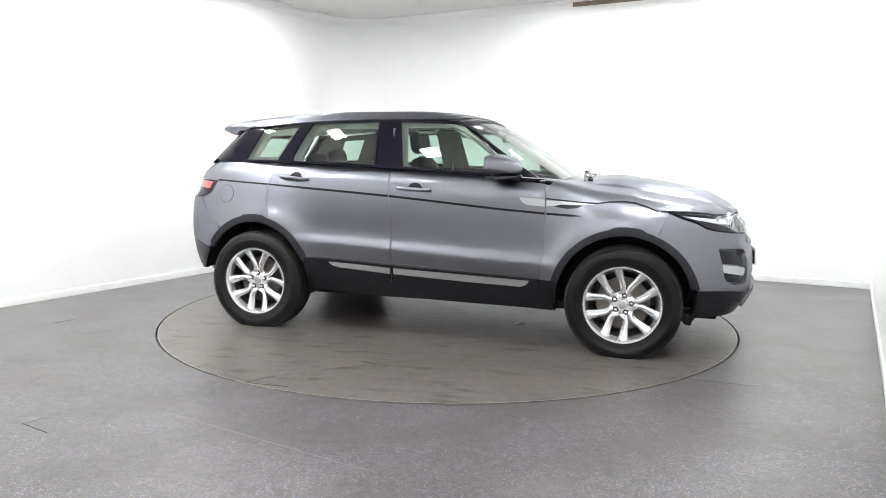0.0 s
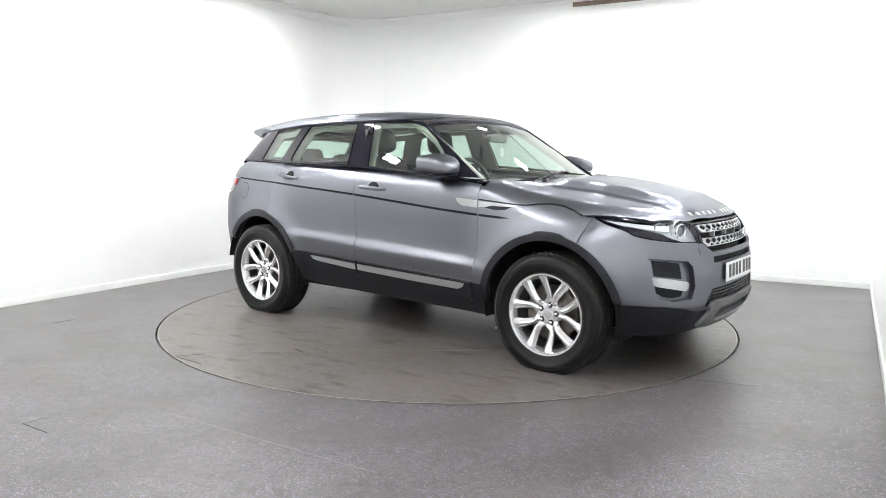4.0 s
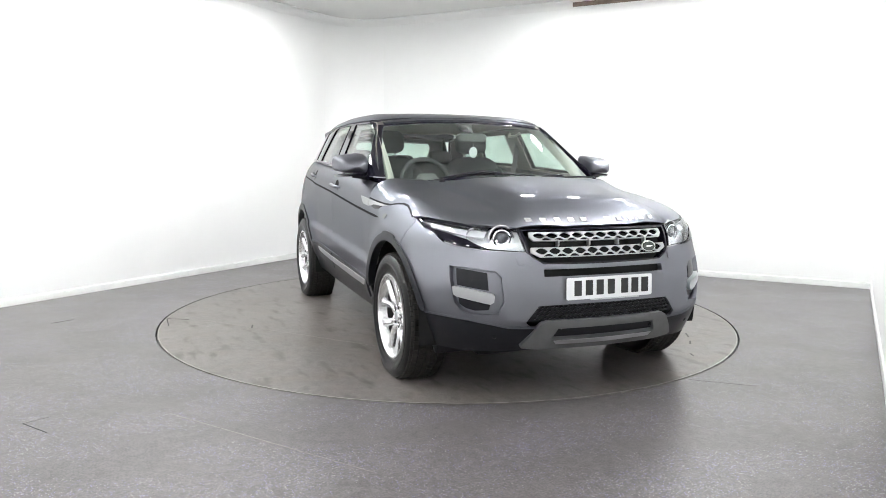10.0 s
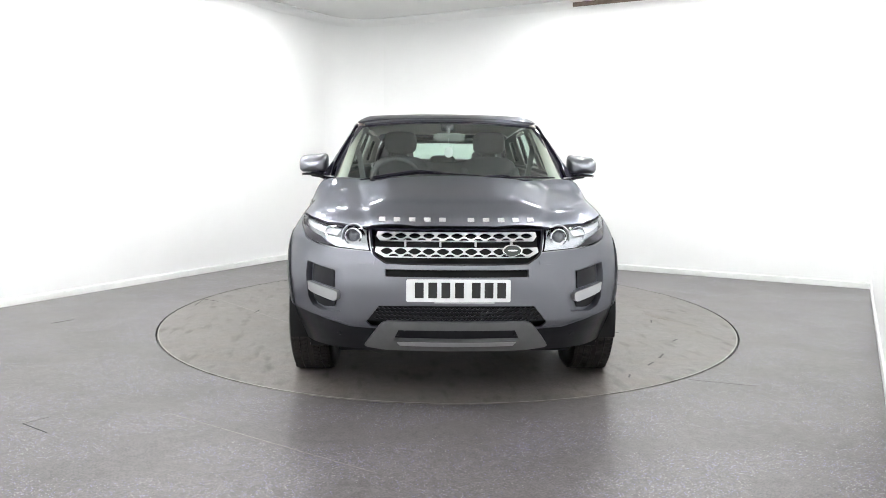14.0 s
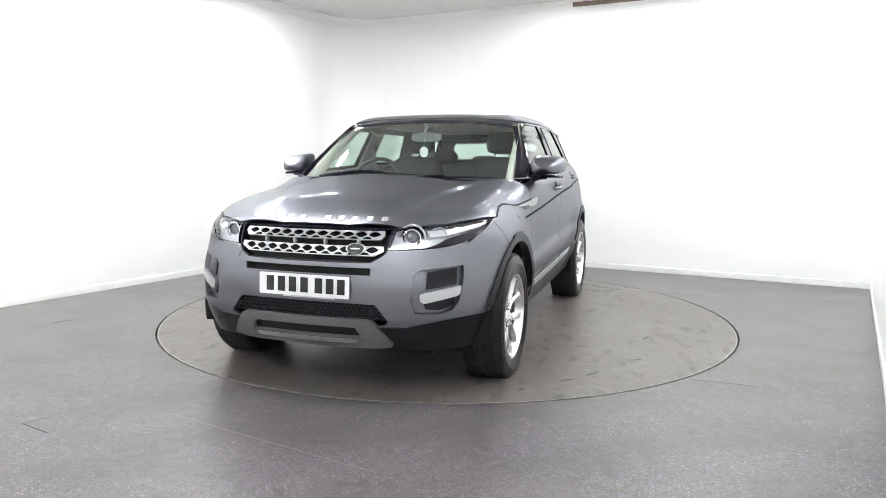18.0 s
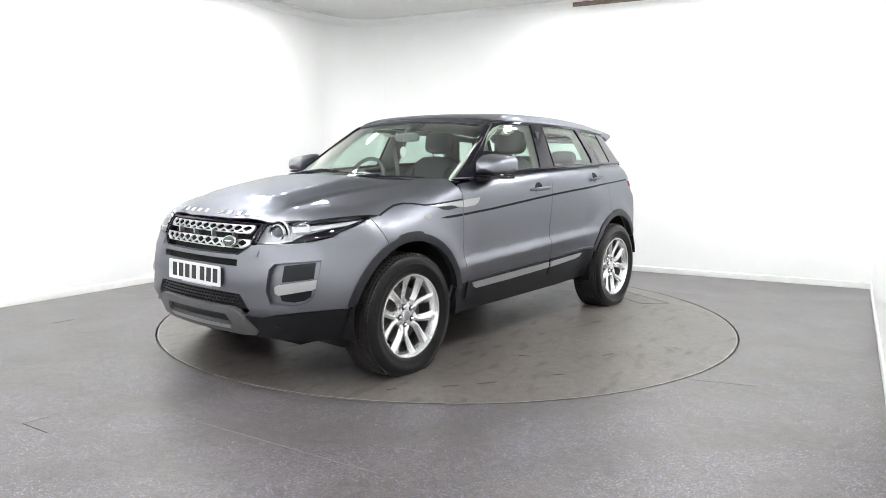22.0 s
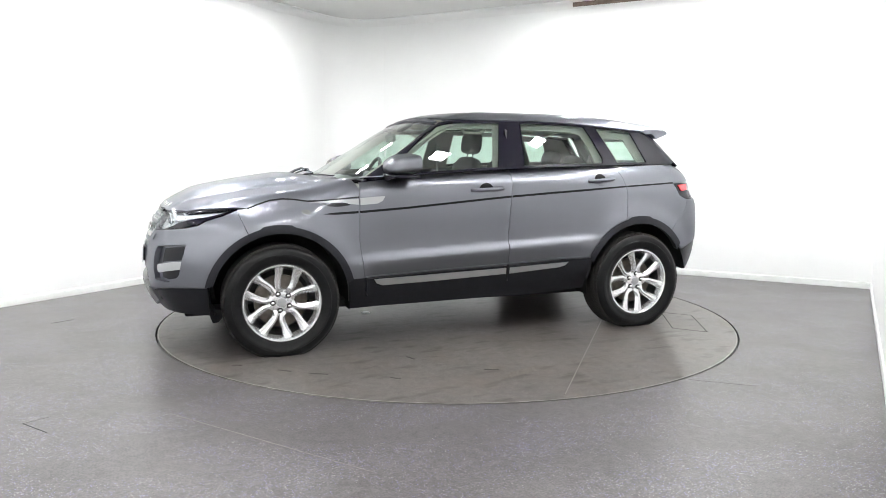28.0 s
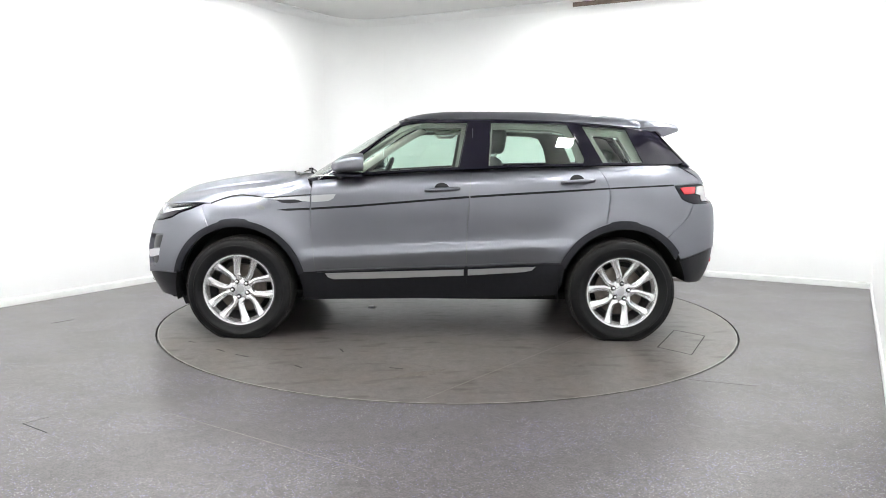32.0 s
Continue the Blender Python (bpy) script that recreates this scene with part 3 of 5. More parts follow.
def spots(fn, marks):
    """Points of the surface from marks ('s', x, z), ('f', y, z), ('r', y, z) or ('t', x, y)."""
    a, b = [], []
    for k, u, v in marks:
        if k == "s":
            a.append((u, 1.4, v)), b.append((u, .1, v))
        elif k == "f":
            a.append((2.8, u, v)), b.append((-.2, u, v))
        elif k == "r":
            a.append((-2.8, u, v)), b.append((-.6, u, v))
        else:
            a.append((u, v, 2.2)), b.append((u, v, .5))
    return cast(fn, a, b)


from mathutils.geometry import delaunay_2d_cdt


def inside(poly, q):
    """Which of the points q lie in the polygon."""
    x, y = q[:, 0], q[:, 1]
    res = np.zeros(len(q), bool)
    a = np.asarray(poly)
    b = np.roll(a, -1, 0)
    for (x0, y0), (x1, y1) in zip(a, b):
        if y0 == y1:
            continue
        c = ((y0 > y) != (y1 > y)) & (x < (x1 - x0) * (y - y0) / (y1 - y0) + x0)
        res ^= c
    return res


def dense(loop, step):
    """A closed outline with points no farther apart than step."""
    loop = np.asarray(loop, float)
    out = []
    for a, b in zip(loop, np.roll(loop, -1, 0)):
        n = max(1, int(math.ceil(np.linalg.norm(b - a) / step)))
        out += [a + (b - a) * i / n for i in range(n)]
    return np.array(out)


def shrink(loop, d):
    """The outline moved inwards by d."""
    a, p, q = loop, np.roll(loop, 1, 0), np.roll(loop, -1, 0)
    area = np.sum(a[:, 0] * q[:, 1] - q[:, 0] * a[:, 1])
    sg = 1 if area > 0 else -1
    e0, e1 = a - p, q - a
    n0 = np.stack([-e0[:, 1], e0[:, 0]], 1) / np.maximum(np.linalg.norm(e0, axis=1), 1e-9)[:, None] * sg
    n1 = np.stack([-e1[:, 1], e1[:, 0]], 1) / np.maximum(np.linalg.norm(e1, axis=1), 1e-9)[:, None] * sg
    n = n0 + n1
    n /= np.maximum(np.linalg.norm(n, axis=1), 1e-6)[:, None]
    k = np.clip((n * n0).sum(1), .5, 1)
    return a + n * (d / k)[:, None]


def skin(fn, view, loop, flip=False, **kw):
    return sheet(skin_data(fn, view, loop, **kw), flip)


def skin_data(fn, view, loop, holes=(), step=.028, off=0.0, thick=.014, gap=.002, hole_depth=None, crown=0.0):
    """A body panel: an outline laid on the surface, with holes, a turned-in rim and the surface's own normals."""
    outer = dense(loop, step)
    if gap:
        outer = shrink(outer, gap)
    rims = [outer] + [dense(h, step * .8) for h in holes]
    lo, hi = outer.min(0), outer.max(0)
    gx, gy = np.meshgrid(np.arange(lo[0] + step / 2, hi[0], step), np.arange(lo[1] + step / 2, hi[1], step * .87))
    gx = gx + (np.arange(gx.shape[0]) % 2)[:, None] * step / 2
    grid = np.stack([gx.ravel(), gy.ravel()], 1)
    keep = inside(outer, grid)
    for h in rims[1:]:
        keep &= ~inside(h, grid)
    edge = np.concatenate(rims)
    if keep.any():
        grid = grid[keep]
        d = ((grid[:, None, :] - edge[None, :, :]) ** 2).sum(2).min(1)
        grid = grid[d > (step * .45) ** 2]
    else:
        grid = np.zeros((0, 2))
    pts = np.concatenate([edge, grid])
    cons, k = [], 0
    loops_idx = []
    for r in rims:
        n = len(r)
        loops_idx.append(list(range(k, k + n)))
        cons += [(k + i, k + (i + 1) % n) for i in range(n)]
        k += n
    vs, _, fs, ids, _, _ = delaunay_2d_cdt([Vector(p) for p in pts], cons, [], 0, 1e-6, True)
    uv = np.array([(v.x, v.y) for v in vs])
    tri = np.array([f for f in fs if len(f) == 3])
    cen = uv[tri].mean(1)
    ok = inside(outer, cen)
    for h in rims[1:]:
        ok &= ~inside(h, cen)
    tri = tri[ok]
    where = {}
    for i, s in enumerate(ids):
        for o in s:
            where[o] = i
    a, b = view(uv)
    P = cast(fn, a, b)
    N = normals(fn, P)
    if crown:
        d = np.sqrt(((uv[:, None, :] - rims[0][None, :, :]) ** 2).sum(2).min(1))
        P = P + N * (crown * np.clip(d / .03, 0, 1) ** .5)[:, None]
    P = P + N * off
    t = P[tri]
    fl = np.einsum("ij,ij->i", np.cross(t[:, 1] - t[:, 0], t[:, 2] - t[:, 0]), N[tri[:, 0]]) < 0
    tri[fl] = tri[fl][:, ::-1]
    verts, nors, faces = list(P), list(N), [tuple(f) for f in tri]
    cuv = uv.mean(0)
    for li, idx in enumerate(loops_idx):
        idx = [where[i] for i in idx if i in where]
        n = len(idx)
        depth = thick if (li == 0 or hole_depth is None) else hole_depth
        base = len(verts)
        sgn = 1
        for j in range(n):
            p, q, r = P[idx[j - 1]], P[idx[j]], P[idx[(j + 1) % n]]
            nn = N[idx[j]]
            o = np.cross(r - p, nn)
            o /= max(np.linalg.norm(o), 1e-9)
            verts += [q, q - nn * depth]
            nors += [o, o]
        # the rim faces away from the sheet
        m0 = idx[0]
        ring = tri[(tri == m0).any(1)][0]
        inner = P[ring].mean(0) - P[m0]
        if np.dot(inner, nors[base]) > 0:
            sgn = -1
            for q in range(base, len(nors)):
                nors[q] = -nors[q]
        for j in range(n):
            i0, i1 = base + 2 * j, base + 2 * ((j + 1) % n)
            f = (i0, i0 + 1, i1 + 1, i1)
            faces.append(f if sgn > 0 else f[::-1])
    return np.array(verts), np.array(nors), faces


def sheet(data, flip=False):
    V, NN, faces = data
    if flip:
        V = V * (1, -1, 1)
        NN = NN * (1, -1, 1)
        faces = [f[::-1] for f in faces]
    me = bpy.data.meshes.new("panel")
    me.from_pydata(V.tolist(), [], faces)
    me.polygons.foreach_set("use_smooth", [True] * len(me.polygons))
    me.normals_split_custom_set_from_vertices(NN.tolist())
    return me


def on(fn, view, marks):
    return to_uv(view, spots(fn, marks))


def arc_marks(cx, r, a0, a1, n=14, cz=.36):
    return [("s", cx + r * math.cos(radians(a0 + (a1 - a0) * i / n)), cz + r * math.sin(radians(a0 + (a1 - a0) * i / n))) for i in range(n + 1)]


def both_sides(half):
    """A closed outline from one half that runs from the middle to the middle."""
    half = np.asarray(half)
    other = half[::-1][1:-1] * (-1, 1)
    return np.concatenate([half, other])


def both_sides_roll(half):
    half = np.asarray(half)
    other = half[::-1][1:-1] * (1, -1)
    return np.concatenate([half, other])


def pair(name, parent, mat, label="", **kw):
    """The same part on the left and on the right of the car."""
    data = skin_data(**kw)
    up = parent if isinstance(parent, tuple) else (parent, parent)
    return [part_mesh(name, sheet(data, f), mat, up[f], label) for f in (False, True)]


WING_EDGE = [("s", 1.512, .938), ("s", 1.447, .964), ("s", 1.373, .987), ("s", 1.297, .996), ("s", 1.22, .992), ("s", 1.141, .981), ("s", 1.066, .983), ("s", .812, 1.006)]
LAMP_EDGE = [("f", .437, .790), ("f", .455, .905), ("f", .55, .909), ("f", .68, .915), ("s", 1.72, .932), ("s", 1.565, .941), ("s", 1.66, .897), ("s", 1.75, .868), ("s", 1.805, .836), ("f", .741, .815), ("f", .636, .801)]
GAP_FRONT = [("s", .806, 1.100), ("s", .812, .95), ("s", .813, .73), ("s", .792, .56), ("s", .780, .474)]
GAP_B = [("s", -.290, 1.184), ("s", -.278, 1.004), ("s", -.266, .806), ("s", -.260, .52)]
GAP_REAR = [("s", -1.170, 1.207), ("s", -1.222, 1.13), ("s", -1.247, 1.05), ("s", -1.247, .98), ("s", -1.233, .885), ("s", -1.214, .800)]
ARCH_IN, ARCH_OUT = .425, .472
S_BELT = [("s", x, float(BELT(x)) - .004) for x in (.806, .6, .33, 0, -.29)]
R_BELT = [("s", x, float(BELT(x)) - .004) for x in (-.29, -.6, -.9, -1.17)]


def build_car():
    car = tagged(new("car"), "grey metallic compact SUV with black pillars and silver alloy wheels", "car")
    L, U, SV = lower, upper, side_view

    # --- painted body ---
    wing_loop = on(L, SV, [("s", 1.541, .850), ("s", 1.575, .930)] + WING_EDGE + GAP_FRONT[1:] + [("s", .86, .474)] + arc_marks(FRONT_AXLE, ARCH_OUT - .02, 165.5, 65, 16))
    pair("front_wing", car, PAINT, fn=L, view=SV, loop=wing_loop, gap=.0008, step=.018)
    fd_loop = on(L, SV, S_BELT[:0] + GAP_FRONT[::-1] + S_BELT[1:] + GAP_B[1:] + [("s", .3, .498)])
    doors_f = pair("front_door", car, PAINT, fn=L, view=SV, loop=fd_loop, step=.014)
    rd_loop = on(L, SV, GAP_B[::-1] + R_BELT[1:] + GAP_REAR[1:] + arc_marks(REAR_AXLE, ARCH_OUT - .01, 73, 24.5, 10) + [("s", -.6, .54)])
    doors_r = pair("rear_door", car, PAINT, fn=L, view=SV, loop=rd_loop, step=.014)
    q_half = [("s", -1.214, .800)] + GAP_REAR[::-1][1:] + [("s", x, float(BELT(x)) - .004) for x in (-1.4, -1.6, -1.78)] + [("r", .72, 1.215), ("r", .70, 1.13), ("s", -1.90, 1.093), ("s", -1.70, 1.085), ("s", -1.755, .99), ("s", -1.81, .965), ("s", -1.842, .960), ("s", -1.802, .87), ("s", -1.70, .775)]
    q_loop = on(L, SV, q_half + arc_marks(REAR_AXLE, ARCH_OUT - .01, 129, 74, 10))
    pair("rear_quarter_panel", car, PAINT, fn=L, view=SV, loop=q_loop, gap=.0012, step=.020)
    b_half = on(L, roll_view, [("f", 0, .914), ("f", .2, .912), ("f", .455, .907), ("f", .55, .912), ("f", .68, .918), ("s", 1.72, .936), ("s", 1.575, .943)] + WING_EDGE + [("s", .808, 1.05), ("t", .85, .80), ("t", .90, .70), ("t", .965, .50), ("t", 1.01, .25), ("t", 1.02, 0)])
    bonnet = part_mesh("bonnet", skin(L, roll_view, both_sides_roll(b_half), step=.026), PAINT, car)
    edge = WING_EDGE[0:1] + WING_EDGE[1:]
    pair("bonnet_gasket", car, INNER_DARK, "black rubber gap line", fn=L, view=SV, loop=on(L, SV, [("s", x, z + .0045) for _, x, z in edge] + [("s", x, z - .0045) for _, x, z in edge[::-1]]), off=.0012, thick=.006, gap=0, step=.02)
    bump_half = on(L, wrap_front, [("f", 0, .727), ("f", .2, .728), ("f", .36, .731), ("f", .415, .765), ("f", .437, .786), ("f", .54, .793), ("f", .636, .797), ("f", .741, .811), ("s", 1.805, .832), ("s", 1.75, .864), ("s", 1.66, .893), ("s", 1.575, .928), ("s", 1.541, .85)]
                   + arc_marks(FRONT_AXLE, ARCH_OUT - .02, 65, 13.5, 12) + [("s", 1.765, .456), ("f", .82, .455), ("f", .72, .446), ("f", .62, .428), ("f", .538, .409), ("f", .42, .402), ("f", .457, .436), ("f", .392, .520), ("f", .2, .524), ("f", 0, .524)])
    slot = on(L, wrap_front, [("f", -.362, .668), ("f", 0, .668), ("f", .362, .668), ("f", .362, .705), ("f", 0, .705), ("f", -.362, .705)])
    FOG = [("f", .565, .55), ("f", .575, .668), ("f", .60, .697), ("f", .70, .708), ("f", .785, .716), ("f", .79, .66), ("f", .775, .53), ("f", .75, .492), ("f", .70, .474), ("f", .59, .482)]
    fog = on(L, wrap_front, FOG)
    bumper = part_mesh("front_bumper", skin(L, wrap_front, both_sides(bump_half), holes=[slot, fog, fog * (-1, 1)], step=.024, hole_depth=.034, gap=.0008), PAINT, car)
    # --- roof ---
    RAIL = [(.150, 1.530), (.05, 1.531), (-.118, 1.532), (-.531, 1.535), (-.951, 1.522), (-1.383, 1.490), (-1.60, 1.467)]
    rail = [("s", x, z) for x, z in RAIL]
    roof_half = on(U, roof_view, [("t", .215, 0), ("t", .205, .3), ("t", .17, .5)] + rail[:-1] + [("s", -1.50, 1.484), ("s", -1.512, 1.515), ("t", -1.46, .55), ("t", -1.445, .40), ("t", -1.437, .2), ("t", -1.435, 0)])
    part_mesh("roof", skin(U, roof_view, both_sides_roll(roof_half), step=.032), PAINT, car)
    # --- windows and black pillars ---
    G1 = [("s", .585, 1.165), ("s", .43, 1.320), ("s", .295, 1.437), ("s", .206, 1.486), ("s", .118, 1.510), ("s", -.270, 1.515), ("s", -.204, 1.190), ("s", .332, 1.157), ("s", .49, 1.150)]
    G2 = [("s", -.423, 1.517), ("s", -.884, 1.512), ("s", -.968, 1.503), ("s", -1.022, 1.406), ("s", -1.083, 1.264), ("s", -1.065, 1.211), ("s", -.918, 1.208), ("s", -.402, 1.190)]
    G3 = [("s", -1.067, 1.502), ("s", -1.216, 1.222), ("s", -1.50, 1.232), ("s", -1.385, 1.482)]
    belt_u = [("s", x, float(BELT(x)) + .004) for x in (.80, .6, .33, 0, -.29, -.6, -.9, -1.17, -1.4, -1.6)]
    rim = spots(U, [("f", .668, 1.510), ("f", .715, 1.42), ("f", .752, 1.335), ("f", .785, 1.24), ("f", .806, 1.17), ("f", .820, 1.105)])
    A_LINE = [("s", .155, 1.518)] + [("s", p[0] - .004, p[2]) for p in rim]
    frame_loop = on(U, SV, [("s", x, z - .004) for x, z in RAIL[::-1][:-1]] + A_LINE + belt_u + [("s", -1.80, 1.240)])
    holes = [on(U, SV, g) for g in (G1, G2, G3)]
    pair("pillar_frame", car, BLACK_GLOSS, "gloss black pillars and window surround", fn=U, view=SV, loop=frame_loop, holes=holes, step=.021, thick=.03, hole_depth=.012)
    for nm, g, h in (("front_door_window", G1, 0), ("rear_door_window", G2, 1), ("quarter_window", G3, 2)):
        for ob in pair(nm, car, SIDE_GLASS, "clear green-tinted glass", fn=U, view=SV, loop=holes[h], off=-.005, thick=.004, gap=-.004, step=.04):
            ob.visible_shadow = False
    # gasket line along the belt
    bl = [("s", x, float(BELT(x)) + .016) for x in (.70, .33, 0, -.29, -.6, -.9, -1.2, -1.5, -1.75)]
    bl2 = [("s", x, float(BELT(x)) + .001) for x in (-1.75, -1.5, -1.2, -.9, -.6, -.29, 0, .33, .70)]
    pair("waist_gasket", car, BLACK_GLOSS, "", fn=U, view=SV, loop=on(U, SV, bl + bl2), off=.007, thick=.012, gap=0)
    # windscreen with its dark border
    ws = [("f", 0, 1.105), ("f", .35, 1.108), ("f", .60, 1.100), ("f", .820, 1.105), ("f", .806, 1.17), ("f", .785, 1.24), ("f", .752, 1.335), ("f", .715, 1.42), ("f", .668, 1.510), ("f", .35, 1.537), ("f", 0, 1.547)]
    ws_loop = both_sides(on(U, front_view, ws))
    clear = [("f", 0, 1.150), ("f", .35, 1.148), ("f", .60, 1.126), ("f", .786, 1.114), ("f", .752, 1.245), ("f", .719, 1.335), ("f", .682, 1.42), ("f", .636, 1.500), ("f", .35, 1.525), ("f", 0, 1.534)]
    clear_loop = both_sides(on(U, front_view, clear))
    part_mesh("windscreen_border", skin(U, front_view, ws_loop, holes=[clear_loop], step=.03, off=-.014, thick=.006), BLACK_GLOSS, car, "black ceramic glass border")
    o = part_mesh("windscreen", skin(U, front_view, clear_loop, step=.04, off=-.014, thick=.004, gap=-.003), SCREEN_GLASS, car, "clear green-tinted glass")
    o.visible_shadow = False
    part_mesh("roof_front_edge", skin(U, front_view, both_sides(on(U, front_view, [("f", 0, 1.549), ("f", .35, 1.539), ("f", .62, 1.515), ("f", .625, 1.524), ("f", .35, 1.562), ("f", 0, 1.572)])), step=.03, off=-.003, gap=0), PAINT, car)
    # --- lower cladding ---
    sill = on(L, SV, [("s", .90, .474), ("s", .78, .477), ("s", .3, .500), ("s", -.26, .520), ("s", -.6, .538), ("s", -.945, .553), ("s", -.93, .40), ("s", -.90, .305), ("s", -.5, .283), ("s", .3, .270), ("s", .87, .262)])
    pair("sill_panel", car, BLACK_TRIM, "black plastic sill panel", fn=L, view=SV, loop=sill, off=-.004, thick=.03)
    d1 = on(L, SV, [("s", .775, .470), ("s", .3, .494), ("s", -.252, .515), ("s", -.252, .395), ("s", .3, .372), ("s", .76, .352)])
    d2 = on(L, SV, [("s", -.265, .515), ("s", -.6, .533), ("s", -.93, .546), ("s", -.87, .43), ("s", -.6, .408), ("s", -.265, .395)])
    pair("lower_trim", tuple(doors_f), BLACK_TRIM, "black plastic door cladding", fn=L, view=SV, loop=d1, off=.010, thick=.016, crown=.004)
    pair("lower_trim", tuple(doors_r), BLACK_TRIM, "black plastic door cladding", fn=L, view=SV, loop=d2, off=.010, thick=.016, crown=.004)
    pair("bright_strip", tuple(doors_f), SILVER, "satin silver trim strip", fn=L, view=SV, loop=on(L, SV, [("s", .722, .467), ("s", .3, .482), ("s", -.245, .500), ("s", -.245, .455), ("s", .3, .432), ("s", .66, .422), ("s", .70, .437)]), off=.019, thick=.02, crown=.004, step=.02)
    pair("bright_strip", tuple(doors_r), SILVER, "satin silver trim strip", fn=L, view=SV, loop=on(L, SV, [("s", -.270, .500), ("s", -.50, .512), ("s", -.745, .522), ("s", -.715, .494), ("s", -.66, .482), ("s", -.270, .455)]), off=.019, thick=.02, crown=.004, step=.02)
    # pale upper edge of the cladding
    pair("trim_lip", tuple(doors_f), PAINT, "", fn=L, view=SV, loop=on(L, SV, [("s", .772, .487), ("s", .3, .509), ("s", -.254, .530), ("s", -.254, .518), ("s", .3, .498), ("s", .772, .476)]), off=.008, thick=.014, step=.02, gap=.001)
    pair("trim_lip", tuple(doors_r), PAINT, "", fn=L, view=SV, loop=on(L, SV, [("s", -.266, .530), ("s", -.6, .548), ("s", -.93, .561), ("s", -.93, .549), ("s", -.6, .536), ("s", -.266, .518)]), off=.008, thick=.014, step=.02, gap=.001)
    # arches with the flat at the crown
    fa = arc_marks(FRONT_AXLE, ARCH_OUT, 166, 101, 12) + arc_marks(FRONT_AXLE, ARCH_OUT + .010, 98, 77, 6) + arc_marks(FRONT_AXLE, ARCH_OUT, 74, 12, 12)
    fb = arc_marks(FRONT_AXLE, ARCH_IN, 14, 168, 24)
    pair("front_arch_trim", car, ARCH_TRIM, "dark grey plastic wheel arch trim", fn=L, view=SV, loop=on(L, SV, fa + fb), off=.010, thick=.05, crown=.006, step=.02)
    ra = arc_marks(REAR_AXLE, ARCH_OUT + .003, 24, 76, 12) + arc_marks(REAR_AXLE, ARCH_OUT + .012, 79, 100, 6) + arc_marks(REAR_AXLE, ARCH_OUT + .003, 103, 146, 10)
    rb = arc_marks(REAR_AXLE, ARCH_IN, 150, 20, 24)
    pair("rear_arch_trim", car, ARCH_TRIM, "dark grey plastic wheel arch trim", fn=L, view=SV, loop=on(L, SV, ra + rb), off=.010, thick=.05, crown=.006, step=.02)
    # --- front lower end ---
    val = on(L, wrap_front, [("f", 0, .40), ("f", .42, .398), ("f", .538, .405), ("f", .62, .424), ("f", .72, .442), ("f", .82, .451), ("s", 1.762, .452), ("s", 1.75, .32), ("s", 1.72, .265), ("f", .72, .266), ("f", .46, .272), ("f", 0, .285)])
    part_mesh("lower_valance", skin(L, wrap_front, both_sides(val), off=-.004, thick=.04), BLACK_TRIM, car, "black plastic lower bumper")
    lip = on(L, wrap_front, [("f", .40, .412), ("f", .538, .416), ("f", .62, .435), ("f", .72, .453), ("f", .82, .462), ("s", 1.765, .463), ("s", 1.765, .455), ("f", .82, .454), ("f", .72, .445), ("f", .62, .427), ("f", .538, .408), ("f", .40, .404)])
    pair("bumper_lip", bumper, PAINT, "", fn=L, view=wrap_front, loop=lip, off=.004, thick=.012, gap=0, step=.02)
    skid = on(L, wrap_front, [("f", 0, .446), ("f", .352, .447), ("f", .385, .430), ("f", .47, .312), ("f", .455, .300), ("f", .36, .288), ("f", 0, .286)])
    sk_hole = both_sides(on(L, wrap_front, [("f", 0, .408), ("f", .29, .408), ("f", .318, .350), ("f", 0, .348)]))
    part_mesh("skid_plate", skin(L, wrap_front, both_sides(skid), holes=[sk_hole], off=.016, thick=.035, crown=.004, step=.02), SKID, car, "satin grey skid plate")
    part_mesh("skid_blade", skin(L, wrap_front, both_sides(on(L, wrap_front, [("f", 0, .346), ("f", .305, .346), ("f", .285, .322), ("f", 0, .318)])), off=.024, thick=.03, crown=.004, step=.02), SILVER, car)
    part("tow_eye_cover", lathe([(0, .006), (.009, .005), (.011, 0)], 14, "x"), BRIGHT, car).matrix_basis = Matrix.Translation((2.118, -.262, .402))
    part_mesh("lower_grille", skin(L, front_view, both_sides(on(L, front_view, [("f", 0, .53), ("f", .40, .53), ("f", .47, .43), ("f", 0, .43)])), off=-.03, thick=.01), INNER_DARK, car)
    cells = []
    for j in range(4):
        z = .4575 + .0185 * j
        for i in range(32):
            y = (i - 15.5 + .5 * (j % 2)) * .0262
            if abs(y) < .438 - .011 * j:
                cells.append(np.array([(y - .0112, z), (y - .004, z + .0066), (y + .004, z + .0066), (y + .0112, z), (y + .004, z - .0066), (y - .004, z - .0066)]))
    part_mesh("lower_mesh", skin(L, front_view, both_sides(on(L, front_view, [("f", 0, .526), ("f", .405, .526), ("f", .468, .440), ("f", 0, .440)])), holes=cells, off=-.012, thick=.012, gap=0, step=.03, hole_depth=.010), BLACK_TRIM, car, "black honeycomb mesh")
    part_mesh("bumper_slot", skin(L, front_view, both_sides(on(L, front_view, [("f", 0, .712), ("f", .37, .712), ("f", .37, .662), ("f", 0, .662)])), off=-.028, thick=.01), INNER_DARK, car)
    return car, bonnet, bumper, doors_f, doors_r


def mirrored(bm, flip):
    if flip:
        bmesh.ops.scale(bm, vec=(1, -1, 1), verts=bm.verts)
        bmesh.ops.reverse_faces(bm, faces=bm.faces)
    return bm


